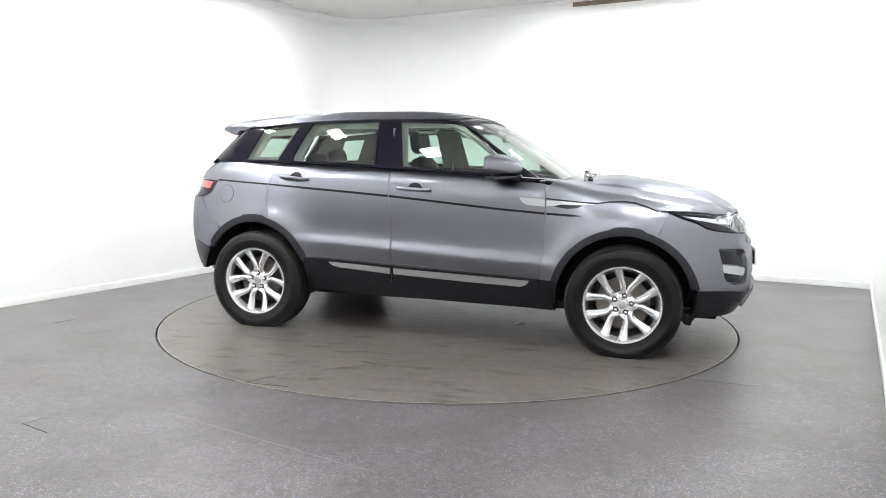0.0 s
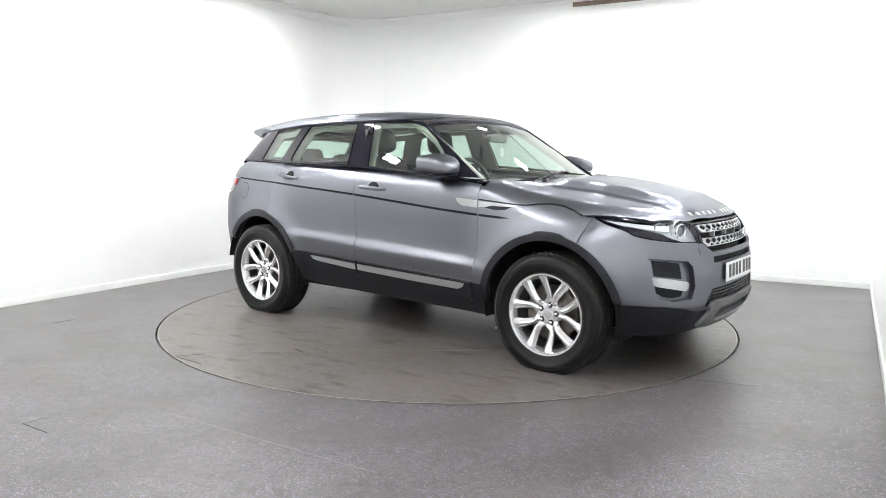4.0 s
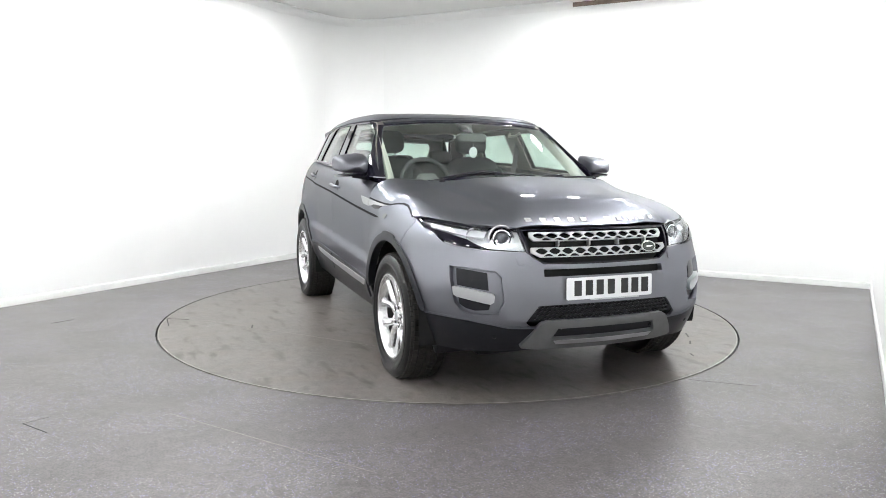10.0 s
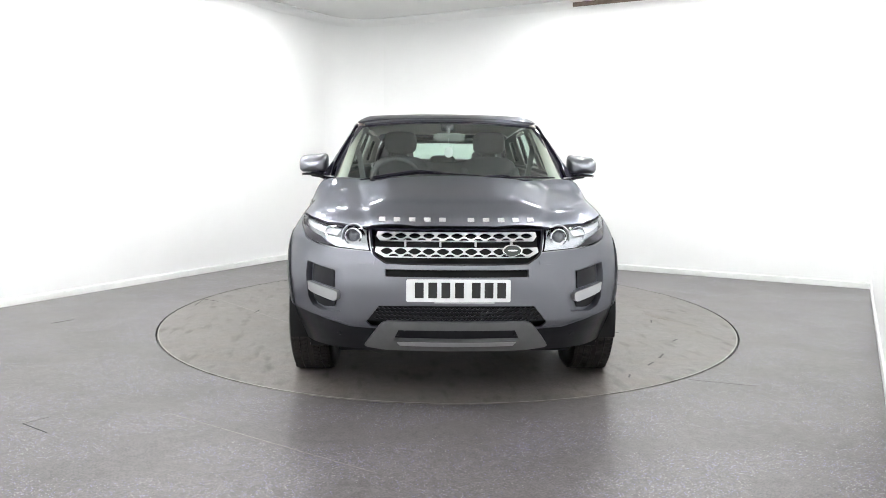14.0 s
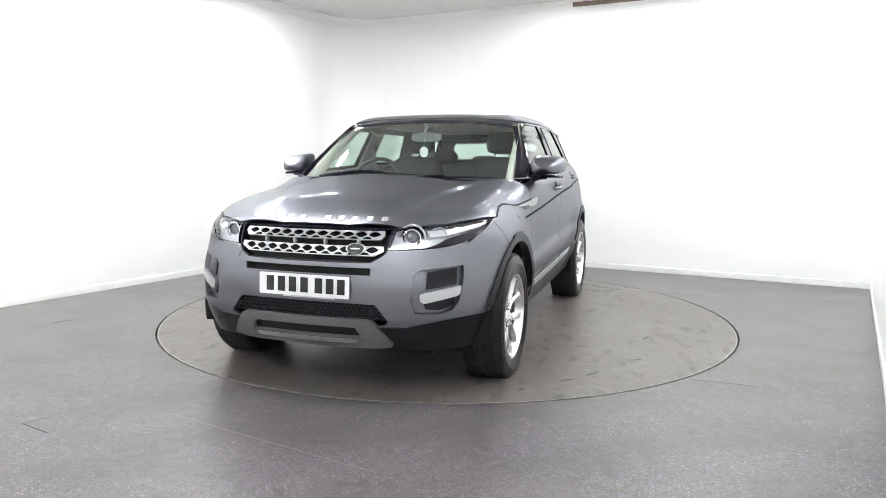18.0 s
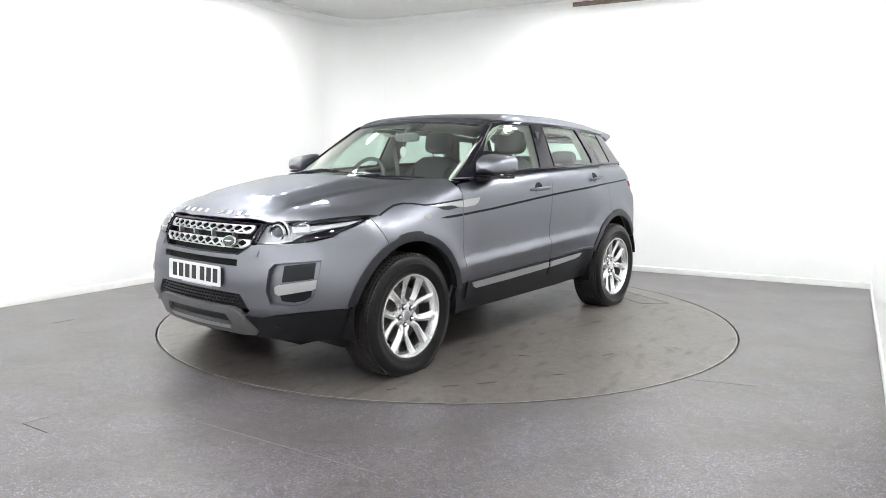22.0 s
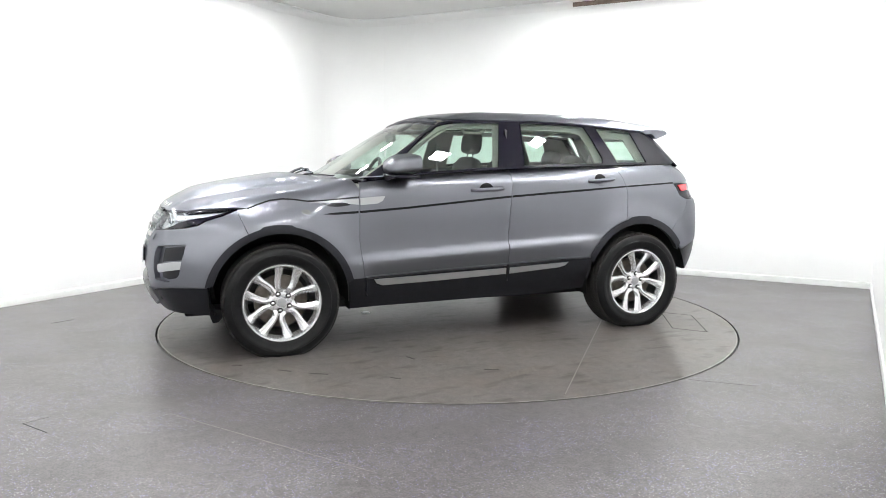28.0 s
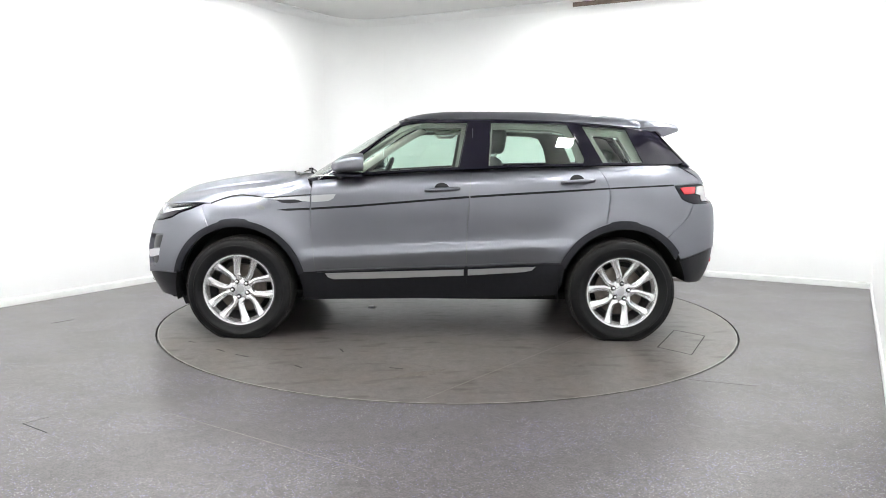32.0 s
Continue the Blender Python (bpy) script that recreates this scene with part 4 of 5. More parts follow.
def rounded_rect(w, h, r, n=5):
    pts = []
    for cx, cy, a0 in ((w / 2 - r, h / 2 - r, 0), (-w / 2 + r, h / 2 - r, 90), (-w / 2 + r, -h / 2 + r, 180), (w / 2 - r, -h / 2 + r, 270)):
        for i in range(n + 1):
            a = radians(a0 + 90 * i / n)
            pts.append((cx + r * math.cos(a), cy + r * math.sin(a)))
    return pts


def loft(rings, cap0=True, cap1=True, sharp=40):
    bm = bmesh.new()
    vs = [[bm.verts.new(p) for p in r] for r in rings]
    for a, b in zip(vs, vs[1:]):
        n = len(a)
        for k in range(n):
            bm.faces.new((a[k], a[(k + 1) % n], b[(k + 1) % n], b[k]))
    if cap0:
        bm.faces.new(vs[0][::-1])
    if cap1:
        bm.faces.new(vs[-1])
    bmesh.ops.recalc_face_normals(bm, faces=bm.faces)
    return smooth(bm, sharp)


# ---- wheels ----
def wheel_meshes():
    R = TYRE_R
    tyre = lathe([(.236, -.105), (.250, -.112), (.285, -.121), (.322, -.119), (.346, -.111), (.358, -.100), (R - .007, -.085), (R - .006, 0), (R - .007, .085), (.358, .100), (.346, .111), (.334, .1165), (.322, .1195), (.312, .1205), (.3105, .1225), (.292, .1225), (.290, .121), (.268, .1185), (.2565, .115), (.2525, .111), (.250, .106), (.236, .105)], 120, "y", closed=True)
    rim = lathe([(.236, -.10), (.242, -.105), (.242, -.098), (.215, -.09), (.205, -.05), (.206, .02), (.214, .065), (.222, .085), (.227, .104), (.233, .1125), (.2415, .1135), (.2445, .108), (.238, .09)], 72, "y")
    block = bmesh.new()
    # tread: four rows of blocks, two ribs and shoulder lugs
    for row, (o, w, n, ln, sk) in enumerate(((-.074, .030, 80, .0245, .2), (-.034, .036, 80, .0245, -.35), (.034, .036, 80, .0245, .35), (.074, .030, 80, .0245, -.2), (.0975, .015, 80, .0225, 0), (-.0975, .015, 80, .0225, 0))):
        for i in range(n):
            a = 2 * math.pi * (i + .25 * row) / n
            r0, r1 = R - .014, (R if row < 4 else R - .0065)
            v = []
            for r in (r0, r1):
                for s, q in ((-1, -1), (1, -1), (1, 1), (-1, 1)):
                    da = (s * ln / 2 + sk * q * w / 2) / R
                    k = .97 if r == r1 else 1.0
                    v.append(block.verts.new((r * math.cos(a + da * k), o + q * w / 2 * k, r * math.sin(a + da * k))))
            for f in ((4, 5, 6, 7), (0, 1, 5, 4), (1, 2, 6, 5), (2, 3, 7, 6), (3, 0, 4, 7)):
                block.faces.new([v[j] for j in f])
    bmesh.ops.recalc_face_normals(block, faces=block.faces)
    rib = lathe([(R - .012, -.0135), (R, -.012), (R, .012), (R - .012, .0135)], 96, "y")
    merge(block, rib)

    def spoke(side):
        """One arm of a twin spoke, along +z."""
        st = [(.045, .022, .044, .062), (.068, .0255, .050, .067), (.080, .0310, .048, .070), (.092, .0400, .043, .0725), (.105, .0460, .0415, .0745), (.125, .0500, .0415, .0775), (.150, .0525, .0435, .0815), (.180, .0550, .050, .087), (.205, .0575, .058, .093), (.231, .0605, .069, .099)]
        rings = []
        for r, lat, w, face in st:
            c, h = side * lat, w / 2
            cut = .017 if r > .088 else .008
            sec = [(-h, face - .018 if r > .088 else face - .004), (-h + cut, face), (h * .25, face + .0025), (h - .005, face - .0015), (h, face - .008), (h - .004, face - .032), (-h + .004, face - .034)]
            rings.append([(c + side * o, f, r) for o, f in sec])
        return loft(rings, sharp=20)
    hub = lathe([(0, .070), (.030, .070), (.033, .066), (.062, .066), (.078, .062), (.084, .050), (.084, .02), (.0, .02)], 40, "y")
    cap = lathe([(0, .0785), (.020, .078), (.027, .076), (.029, .069)], 28, "y")
    bolt = lathe([(0, .012), (.008, .0118), (.011, .0095), (.0122, .0), (.0150, -.0005), (.0155, -.003)], 6, "y")
    disc = lathe([(.06, .0), (.165, .0), (.166, -.004), (.166, -.022), (.06, -.022)], 48, "y")
    recess = lathe([(0, .0012), (.0160, .0012), (.0172, 0)], 20, "y")
    barrel = lathe([(.2125, .060), (.2035, .02), (.2025, -.05), (.198, -.085), (0, -.088)], 48, "y")
    lug = lathe([(.125, -.01), (.165, -.01), (.17, -.05), (.12, -.05)], 8, "y", arc=(110, 165), closed=True)
    kit = dict(rim=rim, spoke_a=spoke(1), spoke_b=spoke(-1), hub=hub, cap=cap, bolt=bolt, disc=disc, caliper=lug, recess=recess, barrel=barrel)
    for bm in kit.values():
        bmesh.ops.scale(bm, vec=(1.021, 1.0, 1.021), verts=bm.verts)
    # the car's weight flattens the tyre where it stands
    for bm in (tyre, block):
        for v in bm.verts:
            low = -v.co.z - WHEEL_Z
            if low > -.05:
                side = 1 if v.co.y > 0 else -1
                v.co.y += side * .007 * math.exp(-((low + .015) / .03) ** 2) * min(1, abs(v.co.y) / .09)
            if low > 0:
                v.co.z = -WHEEL_Z - .0006 * low
    return dict(kit, tyre=tyre, tread=block)


def build_wheels(car):
    kit = {k: mesh_of(v) for k, v in wheel_meshes().items()}
    for k, m in dict(tyre=RUBBER, rim=BRIGHT, tread=TREAD, spoke_a=BRIGHT, spoke_b=BRIGHT, hub=BRIGHT, cap=SILVER, bolt=CHROME, disc=BRAKE, caliper=INNER_DARK, recess=INNER_DARK, barrel=BARREL).items():
        kit[k].materials.append(m)
    phase = {(1, 1): -12, (1, -1): 24, (-1, 1): 29, (-1, -1): 35}
    for ax, front in ((FRONT_AXLE, 1), (REAR_AXLE, -1)):
        for s in (1, -1):
            w = part_mesh("wheel", kit["rim"], None, car, "silver twin-spoke alloy wheel")
            w.matrix_basis = Matrix.Translation((ax, s * .816, WHEEL_Z)) @ (Matrix.Rotation(math.pi, 4, "Z") if s < 0 else Matrix.Identity(4)) @ Matrix.Rotation(radians(phase[(front, s)]), 4, "Y")
            for nm, lab in (("tyre", "black road tyre"), ("tread", "dusty dark tread blocks")):
                part_mesh(nm, kit[nm], None, w, lab).matrix_basis = Matrix.Rotation(radians(-phase[(front, s)]), 4, "Y")
            part_mesh("hub", kit["hub"], None, w)
            part_mesh("barrel", kit["barrel"], None, w, "dark inner rim barrel")
            part_mesh("centre_cap", kit["cap"], None, w, "silver centre cap")
            for i in range(5):
                for nm in ("spoke_a", "spoke_b"):
                    o = part_mesh("spoke", kit[nm], None, w)
                    o.matrix_basis = Matrix.Rotation(radians(72 * i), 4, "Y")
                r = part_mesh("bolt_recess", kit["recess"], None, w)
                a = radians(72 * i + 36)
                r.matrix_basis = Matrix.Translation((.056 * math.sin(a), .0662, .056 * math.cos(a)))
                b = part_mesh("wheel_bolt", kit["bolt"], None, w)
                a = radians(72 * i + 36)
                b.matrix_basis = Matrix.Translation((.056 * math.sin(a), .067, .056 * math.cos(a)))
            d = part_mesh("brake_disc", kit["disc"], None, w, "worn steel brake disc")
            d.location = (0, .018, 0)
            part_mesh("brake_caliper", kit["caliper"], None, w)


# ---- head of the car ----
def build_front(car, bonnet, bumper):
    L = lower
    # headlamps
    lamp_uv = on(L, wrap_front, LAMP_EDGE)
    back = skin_data(L, wrap_front, lamp_uv, off=-.042, thick=.004, gap=-.004, step=.03)
    lens = skin_data(L, wrap_front, lamp_uv, off=.001, thick=.012, gap=.003, step=.024)
    dark = on(L, wrap_front, [("s", 1.585, .931), ("s", 1.66, .900), ("s", 1.75, .871), ("s", 1.80, .842), ("f", .741, .818), ("f", .60, .801), ("f", .665, .826), ("f", .700, .850), ("s", 1.845, .868), ("s", 1.80, .880), ("s", 1.74, .889), ("s", 1.66, .911)])
    bezel = skin_data(L, wrap_front, dark, off=.0035, thick=.03, gap=.002, step=.02)
    rimline = skin_data(L, wrap_front, lamp_uv, holes=[shrink(dense(lamp_uv, .02), .005)], off=-.002, thick=.018, gap=.002, step=.02)
    strip = skin_data(L, wrap_front, on(L, wrap_front, [("f", .60, .902), ("f", .68, .907), ("s", 1.72, .924), ("s", 1.60, .932), ("s", 1.70, .905), ("s", 1.78, .893), ("f", .70, .872), ("f", .63, .866)]), off=-.022, thick=.02, gap=.002, step=.02, crown=.006)
    for f in (False, True):
        sg = -1 if f else 1
        h = part_mesh("headlamp", sheet(back, f), LAMP_BOWL, car, "clear headlamp with projector lens")
        part_mesh("lamp_rim", sheet(rimline, f), BLACK_GLOSS, h)
        part_mesh("lamp_bezel", sheet(bezel, f), BLACK_GLOSS, h, "gloss black lower bezel")
        part_mesh("indicator_strip", sheet(strip, f), CLEAR_LENS, h, "clear indicator lens")
        aim = Matrix.Translation((1.952, sg * .530, .852)) @ Matrix.Rotation(radians(sg * 14), 4, "Z")
        for nm, prof, mat in (("projector_lens", [(0, .022), (.014, .0205), (.026, .0150), (.034, .005), (.036, 0)], None),
                              ("lamp_ring", [(.037, .0), (.037, .014), (.041, .018), (.047, .015), (.050, .0), (.053, -.012)], CHROME),
                              ("lamp_shroud", [(.053, -.002), (.0545, .0), (.0565, -.002), (.058, -.03)], INNER_DARK),
                              ("reflector", [(.058, -.006), (.064, .006), (.070, .002), (.072, -.03)], LAMP_BOWL)):
            o = part(nm, lathe(prof, 36, "x"), mat or PROJECTOR, h)
            o.matrix_basis = aim
        aim2 = Matrix.Translation((1.888, sg * .650, .862)) @ Matrix.Rotation(radians(sg * 24), 4, "Z")
        o = part("side_reflector", lathe([(0, -.03), (.022, -.025), (.036, -.006), (.041, .004), (.045, .001), (.047, -.02)], 32, "x"), LAMP_BOWL, h)
        o.matrix_basis = aim2
        o = part_mesh("lamp_cover", sheet(lens, f), LAMP_GLASS, h, "clear polycarbonate cover")
        o.visible_shadow = False
    # grille
    g = part_mesh("grille", skin(L, front_view, both_sides(on(L, front_view, [("f", 0, .912), ("f", .46, .908), ("f", .44, .78), ("f", .37, .726), ("f", 0, .722)])), off=-.055, thick=.005, gap=0), INNER_DARK, car, "black grille with silver honeycomb bars")
    part_mesh("grille_surround", skin(L, front_view, both_sides(on(L, front_view, [("f", 0, .908), ("f", .45, .903), ("f", .432, .788), ("f", .412, .762), ("f", .362, .729), ("f", 0, .726)])),
                                      holes=[both_sides(on(L, front_view, [("f", 0, .9), ("f", .437, .897), ("f", .422, .788), ("f", .40, .764), ("f", .356, .737), ("f", 0, .736)]))], off=-.006, thick=.05, gap=0, step=.02), BLACK_GLOSS, g)

    def hexagon(y, z, w, h):
        return np.array([(y - w, z), (y - w * .62, z + h * .62), (y - w * .20, z + h), (y + w * .20, z + h), (y + w * .62, z + h * .62), (y + w, z), (y + w * .62, z - h * .62), (y + w * .20, z - h), (y - w * .20, z - h), (y - w * .62, z - h * .62)])
    for z0, z1, half, slant in ((.848, .892, .405, .0), (.766, .815, .412, .03)):
        zc, hh = z0 + (z1 - z0) * .62, (z1 - z0) * .325
        n, pitch = 11, .0715
        holes = [hexagon((i - (n - 1) / 2) * pitch, zc, .0338, hh) for i in range(n)]
        zl = z0 + (z1 - z0) * .20
        for i in range(n - 1):
            y = (i - (n - 2) / 2) * pitch
            holes.append(np.array([(y - .029, zl - .0058), (y - .015, zl + .0052), (y - .006, zl + .0075), (y + .006, zl + .0075), (y + .015, zl + .0052), (y + .029, zl - .0058)]))
        half_loop = np.array([(0, z1), (half, z1), (half + .006, (z0 + z1) / 2), (half - .012 - slant, z0), (0, z0)])
        part_mesh("grille_bar", skin(L, front_view, both_sides(half_loop), holes=holes, off=-.010, thick=.012, gap=0, step=.02, hole_depth=.008), SILVER, g, "silver honeycomb bar")
    for y in (-.261, -.084, .094, .276):
        bm = box(.03, .010, .034, bevel=.002, seg=1)
        o = part("grille_post", bm, SILVER, g)
        p = spots(L, [("f", y, .831)])[0]
        o.location = (p[0] - .022, y, .831)
    p = spots(L, [("f", .278, .800)])[0]
    yaw = Matrix.Rotation(radians(9), 4, "Z") @ Matrix.Rotation(radians(-18), 4, "Y")
    for nm, k, mat, dx, lab in (("badge_rim", 1.0, CHROME, 0, ""), ("badge", .86, BADGE_GREEN, .003, "dark green oval badge"), ("badge_bar", .55, CHROME, .005, "")):
        prof = [(0, .004), (.048 * k, .004), (.052 * k, .001), (.052 * k, -.006)]
        bm = lathe(prof, 40, "x")
        bmesh.ops.scale(bm, vec=(1, 1, .58 if nm != "badge_bar" else .16), verts=bm.verts)
        o = part(nm, bm, mat, g, lab)
        o.matrix_basis = Matrix.Translation((p[0] + .006 + dx, .278, .800)) @ yaw
    # plain bars where the bonnet carries raised letters
    ys = [-.383 + .0775 * i for i in range(5)] + [.073 + .0775 * i for i in range(5)]
    for y in ys:
        c = on(L, roll_view, [("f", y - .017, .934), ("f", y + .017, .934), ("f", y + .017, .953), ("f", y - .017, .953)])
        part_mesh("letter_bar", skin(L, roll_view, c, off=.003, thick=.004, gap=0, step=.02), BRIGHT, bonnet, "plain raised silver bar" if y == ys[0] else "")
    # number plate
    pl = part("number_plate", prism(rounded_rect(.520, .112, .008), 0, .006, "x", 0.0), PLATE_WHITE, car, "white number plate with dark bars")
    pl.matrix_basis = Matrix.Translation((2.147, .006, .604)) @ Matrix.Rotation(radians(-3), 4, "Y")
    xs = [-.195, -.128, -.063, .005, .088, .152, .215]
    for x in xs:
        o = part("plate_bar", box(.002, .044, .078, bevel=.0008, seg=1), PLATE_BLACK, pl)
        o.location = (.0065, x, .002)
    o = part("plate_strap", box(.002, .30, .006), SILVER, pl)
    o.location = (.004, .03, -.060)
    o = part("plate_holder", box(.02, .5, .09, bevel=.004), BLACK_TRIM, pl)
    o.location = (-.012, 0, 0)
    # fog pockets
    FOG2 = [("f", .555, .46), ("f", .555, .70), ("f", .60, .715), ("f", .80, .73), ("f", .80, .50), ("f", .77, .46)]
    pair("fog_pocket", bumper, PAINT, "recessed painted pocket", fn=L, view=wrap_front, loop=on(L, wrap_front, FOG2), off=-.033, thick=.01, gap=0)
    insert = [("f", .640, .598), ("f", .640, .690), ("f", .70, .700), ("f", .770, .708), ("f", .775, .62)]
    pair("pocket_insert", bumper, BLACK_TRIM, "black plastic insert", fn=L, view=wrap_front, loop=on(L, wrap_front, insert), off=-.027, thick=.01, gap=0, step=.02)
    insert = [("f", .640, .497), ("f", .625, .545), ("f", .70, .560), ("f", .772, .575), ("f", .765, .52), ("f", .74, .500), ("f", .70, .490)]
    pair("pocket_insert", bumper, BLACK_TRIM, "", fn=L, view=wrap_front, loop=on(L, wrap_front, insert), off=-.027, thick=.01, gap=0, step=.02)
    blade = [("f", .613, .542), ("f", .610, .572), ("f", .62, .582), ("f", .70, .598), ("f", .785, .612), ("f", .782, .570), ("f", .768, .560), ("f", .70, .545), ("f", .63, .530)]
    pair("fog_blade", bumper, SILVER, "satin silver bumper blade", fn=L, view=wrap_front, loop=on(L, wrap_front, blade), off=-.004, thick=.04, gap=0, crown=.008, step=.016)
    # washer covers and parking sensors
    c = on(L, wrap_front, [("f", .418, .726), ("f", .412, .757), ("f", .425, .764), ("f", .488, .766), ("f", .496, .757), ("f", .492, .726)])
    pair("washer_cover", bumper, PAINT, "", fn=L, view=wrap_front, loop=c, off=.005, thick=.008, gap=.001, crown=.003, step=.014)
    for y, z in ((.60, .36), (.30, .375)):
        for s in (1, -1):
            q = spots(L, [("f", y, z)])
            n = normals(L, q)[0]
            o = part("parking_sensor", lathe([(0, .003), (.008, .0028), (.010, 0), (.013, -.001)], 18, "z"), BLACK_TRIM, car)
            v = Vector((n[0], s * n[1], n[2]))
            o.matrix_basis = Matrix.Translation((q[0][0], s * y, z)) @ v.to_track_quat("Z", "Y").to_matrix().to_4x4()
    # deflectors ahead of the front wheels, seen below the bumper
    for s in (1, -1):
        bm = prism([(1.775, .30), (1.665, .30), (1.668, .255), (1.70, .218), (1.735, .215), (1.755, .27)], .60, .80, "y", .004)
        part("air_deflector", mirrored(bm, s < 0), BLACK_TRIM, car, "black rubber deflector")
    part("engine_undertray", box(1.1, 1.25, .05, (1.35, 0, .255), .015), INNER_DARK, car)


# ---- sides ----
def build_sides(car, doors_f, doors_r):
    L, U, SV = lower, upper, side_view

    def line(x):
        return float(WAIST(x))
    for up, xs, name in ((car, (1.045, .97, .89, .818), "waist_line"), (tuple(doors_f), (.808, .5, .2, -.1, -.276), "waist_line"), (tuple(doors_r), (-.284, -.6, -.9, -1.246), "waist_line"), (car, (-1.252, -1.5, -1.70), "waist_line")):
        top = [("s", x, line(x) + .006) for x in xs]
        bot = [("s", x, line(x) - (.009 if x > -1 else .005)) for x in xs[::-1]]
        if xs[0] > 1:
            top[0] = ("s", 1.045, line(1.045) + .001)
            bot[-1] = ("s", 1.045, line(1.045) - .001)
        pair(name, up, INNER_DARK, "thin black crease line", fn=L, view=SV, loop=on(L, SV, top + bot), off=.0016, thick=.003, gap=0, step=.03)
    # side vents
    pair("wing_vent", car, VENT, "silver side vent with black mesh", fn=L, view=SV, loop=on(L, SV, [("s", .816, .996), ("s", .95, .989), ("s", 1.12, .974), ("s", 1.06, .967), ("s", .92, .972), ("s", .88, .962), ("s", .816, .956)]), off=.006, thick=.012, gap=.001, crown=.003, step=.016)
    pair("vent_mesh", car, BLACK_TRIM, "black vent mesh", fn=L, view=SV, loop=on(L, SV, [("s", .862, .955), ("s", .895, .970), ("s", 1.055, .967), ("s", 1.01, .947), ("s", .95, .943)]), off=.003, thick=.006, gap=.001, step=.016)
    pair("vent_strip", tuple(doors_f), VENT, "", fn=L, view=SV, loop=on(L, SV, [("s", .806, .953), ("s", .69, .962), ("s", .655, .980), ("s", .637, 1.012), ("s", .72, 1.008), ("s", .806, 1.000)]), off=.004, thick=.01, gap=.001, crown=.003, step=.016)
    # side repeaters on the wings
    mk = [("s", 1.155 + .030 * math.cos(2 * math.pi * k / 16) + .006 * math.sin(2 * math.pi * k / 16), .915 + .015 * math.sin(2 * math.pi * k / 16)) for k in range(16)]
    pair("side_repeater", car, GREY_TRIM, "small grey side repeater", fn=L, view=SV, loop=on(L, SV, mk), off=.003, thick=.006, gap=0, crown=.004, step=.01)
    # handles
    for doors, x0, x1, z0, z1 in ((doors_f, .030, -.214, 1.043, 1.055), (doors_r, -.904, -1.145, 1.101, 1.118)):
        for s, d in zip((1, -1), doors):
            xm = (x0 + x1) / 2
            q = spots(L, [("s", xm, (z0 + z1) / 2)])[0]
            rings = []
            for i in range(13):
                t = i / 12
                x, z = x0 + (x1 - x0) * t, z0 + (z1 - z0) * t
                e = (1 - abs(2 * t - 1) ** 5)
                out = .010 + .024 * e ** .5
                hh = .0075 + .0065 * min(1, 3.2 * min(t, 1 - t) + .3)
                qy = spots(L, [("s", x, z)])[0][1]
                rings.append([(x, qy + out + .011 * a, z + hh * b) for a, b in ((-1, -.7), (-.3, -1), (.5, -.8), (1, -.2), (1, .3), (.6, .8), (-.3, 1), (-1, .8))])
            part("handle", mirrored(loft(rings, sharp=60), s < 0), PAINT, d, "body-coloured pull handle")
            # the recess is not hollowed: its shade is a dark oval on the door
            cx = xm + .005
            ring = [("s", cx + .052 * math.cos(2 * math.pi * k / 20), (z0 + z1) / 2 + .002 + .043 * math.sin(2 * math.pi * k / 20)) for k in range(20)]
            part_mesh("recess_shade", skin(L, SV, on(L, SV, ring), flip=s < 0, off=.0012, thick=.003, gap=0, step=.012), INNER_DARK, d, "dark oval, painted shade of the handle recess")
            ring = [("s", cx + .046 * math.cos(math.pi + math.pi * k / 12), (z0 + z1) / 2 - .012 + .028 * math.sin(math.pi + math.pi * k / 12)) for k in range(13)]
            part_mesh("handle_cup", skin(L, SV, on(L, SV, ring), flip=s < 0, off=.0028, thick=.002, gap=0, step=.012), PAINT, d)
    # door mirrors
    for s, d in zip((1, -1), doors_f):
        def shell(z_low, z_high, x_back, x_tip, y_in, y_out, tip_z, n=12):
            rings = []
            for i in range(n + 1):
                t = i / n
                k = math.sqrt(max(0.0, 1 - t ** 4.5)) * .985 + .015
                x = x_back + (x_tip - x_back) * t
                zc = (z_low + z_high) / 2 + ((tip_z - (z_low + z_high) / 2) * t * t)
                yc = (y_in + y_out) / 2 - .012 * t
                rr = rounded_rect((y_out - y_in) * (.55 + .45 * k) * k ** .3, (z_high - z_low) * k, min(.034, (z_high - z_low) * .42) * k, 6)
                rings.append([(x + .05 * (1 - t) * (-(a / max(y_out - y_in, .01)) * .5), yc + a, zc + b - (.022 * (a / (y_out - y_in) + .5) * (b > 0)) * k) for a, b in rr])
            return loft(rings, sharp=50)
        m = part("door_mirror", mirrored(shell(1.170, 1.294, .445, .662, .858, 1.058, 1.198), s < 0), PAINT, d, "grey mirror cap on black base")
        part("mirror_base", mirrored(shell(1.132, 1.168, .455, .660, .862, 1.044, 1.155), s < 0), BLACK_GLOSS, m)
        part("mirror_arm", mirrored(tube([(.585, .955, 1.148), (.605, .90, 1.142), (.615, .855, 1.130), (.62, .815, 1.125)], [.022, .022, .026, .034], 12), s < 0), BLACK_TRIM, m)
        part("mirror_glass", mirrored(prism(rounded_rect(.138, .086, .032), 0, .003, "x"), s < 0), CHROME, m).matrix_basis = Matrix.Translation((.444, s * .955, 1.228)) @ Matrix.Rotation(radians(s * 8), 4, "Z")
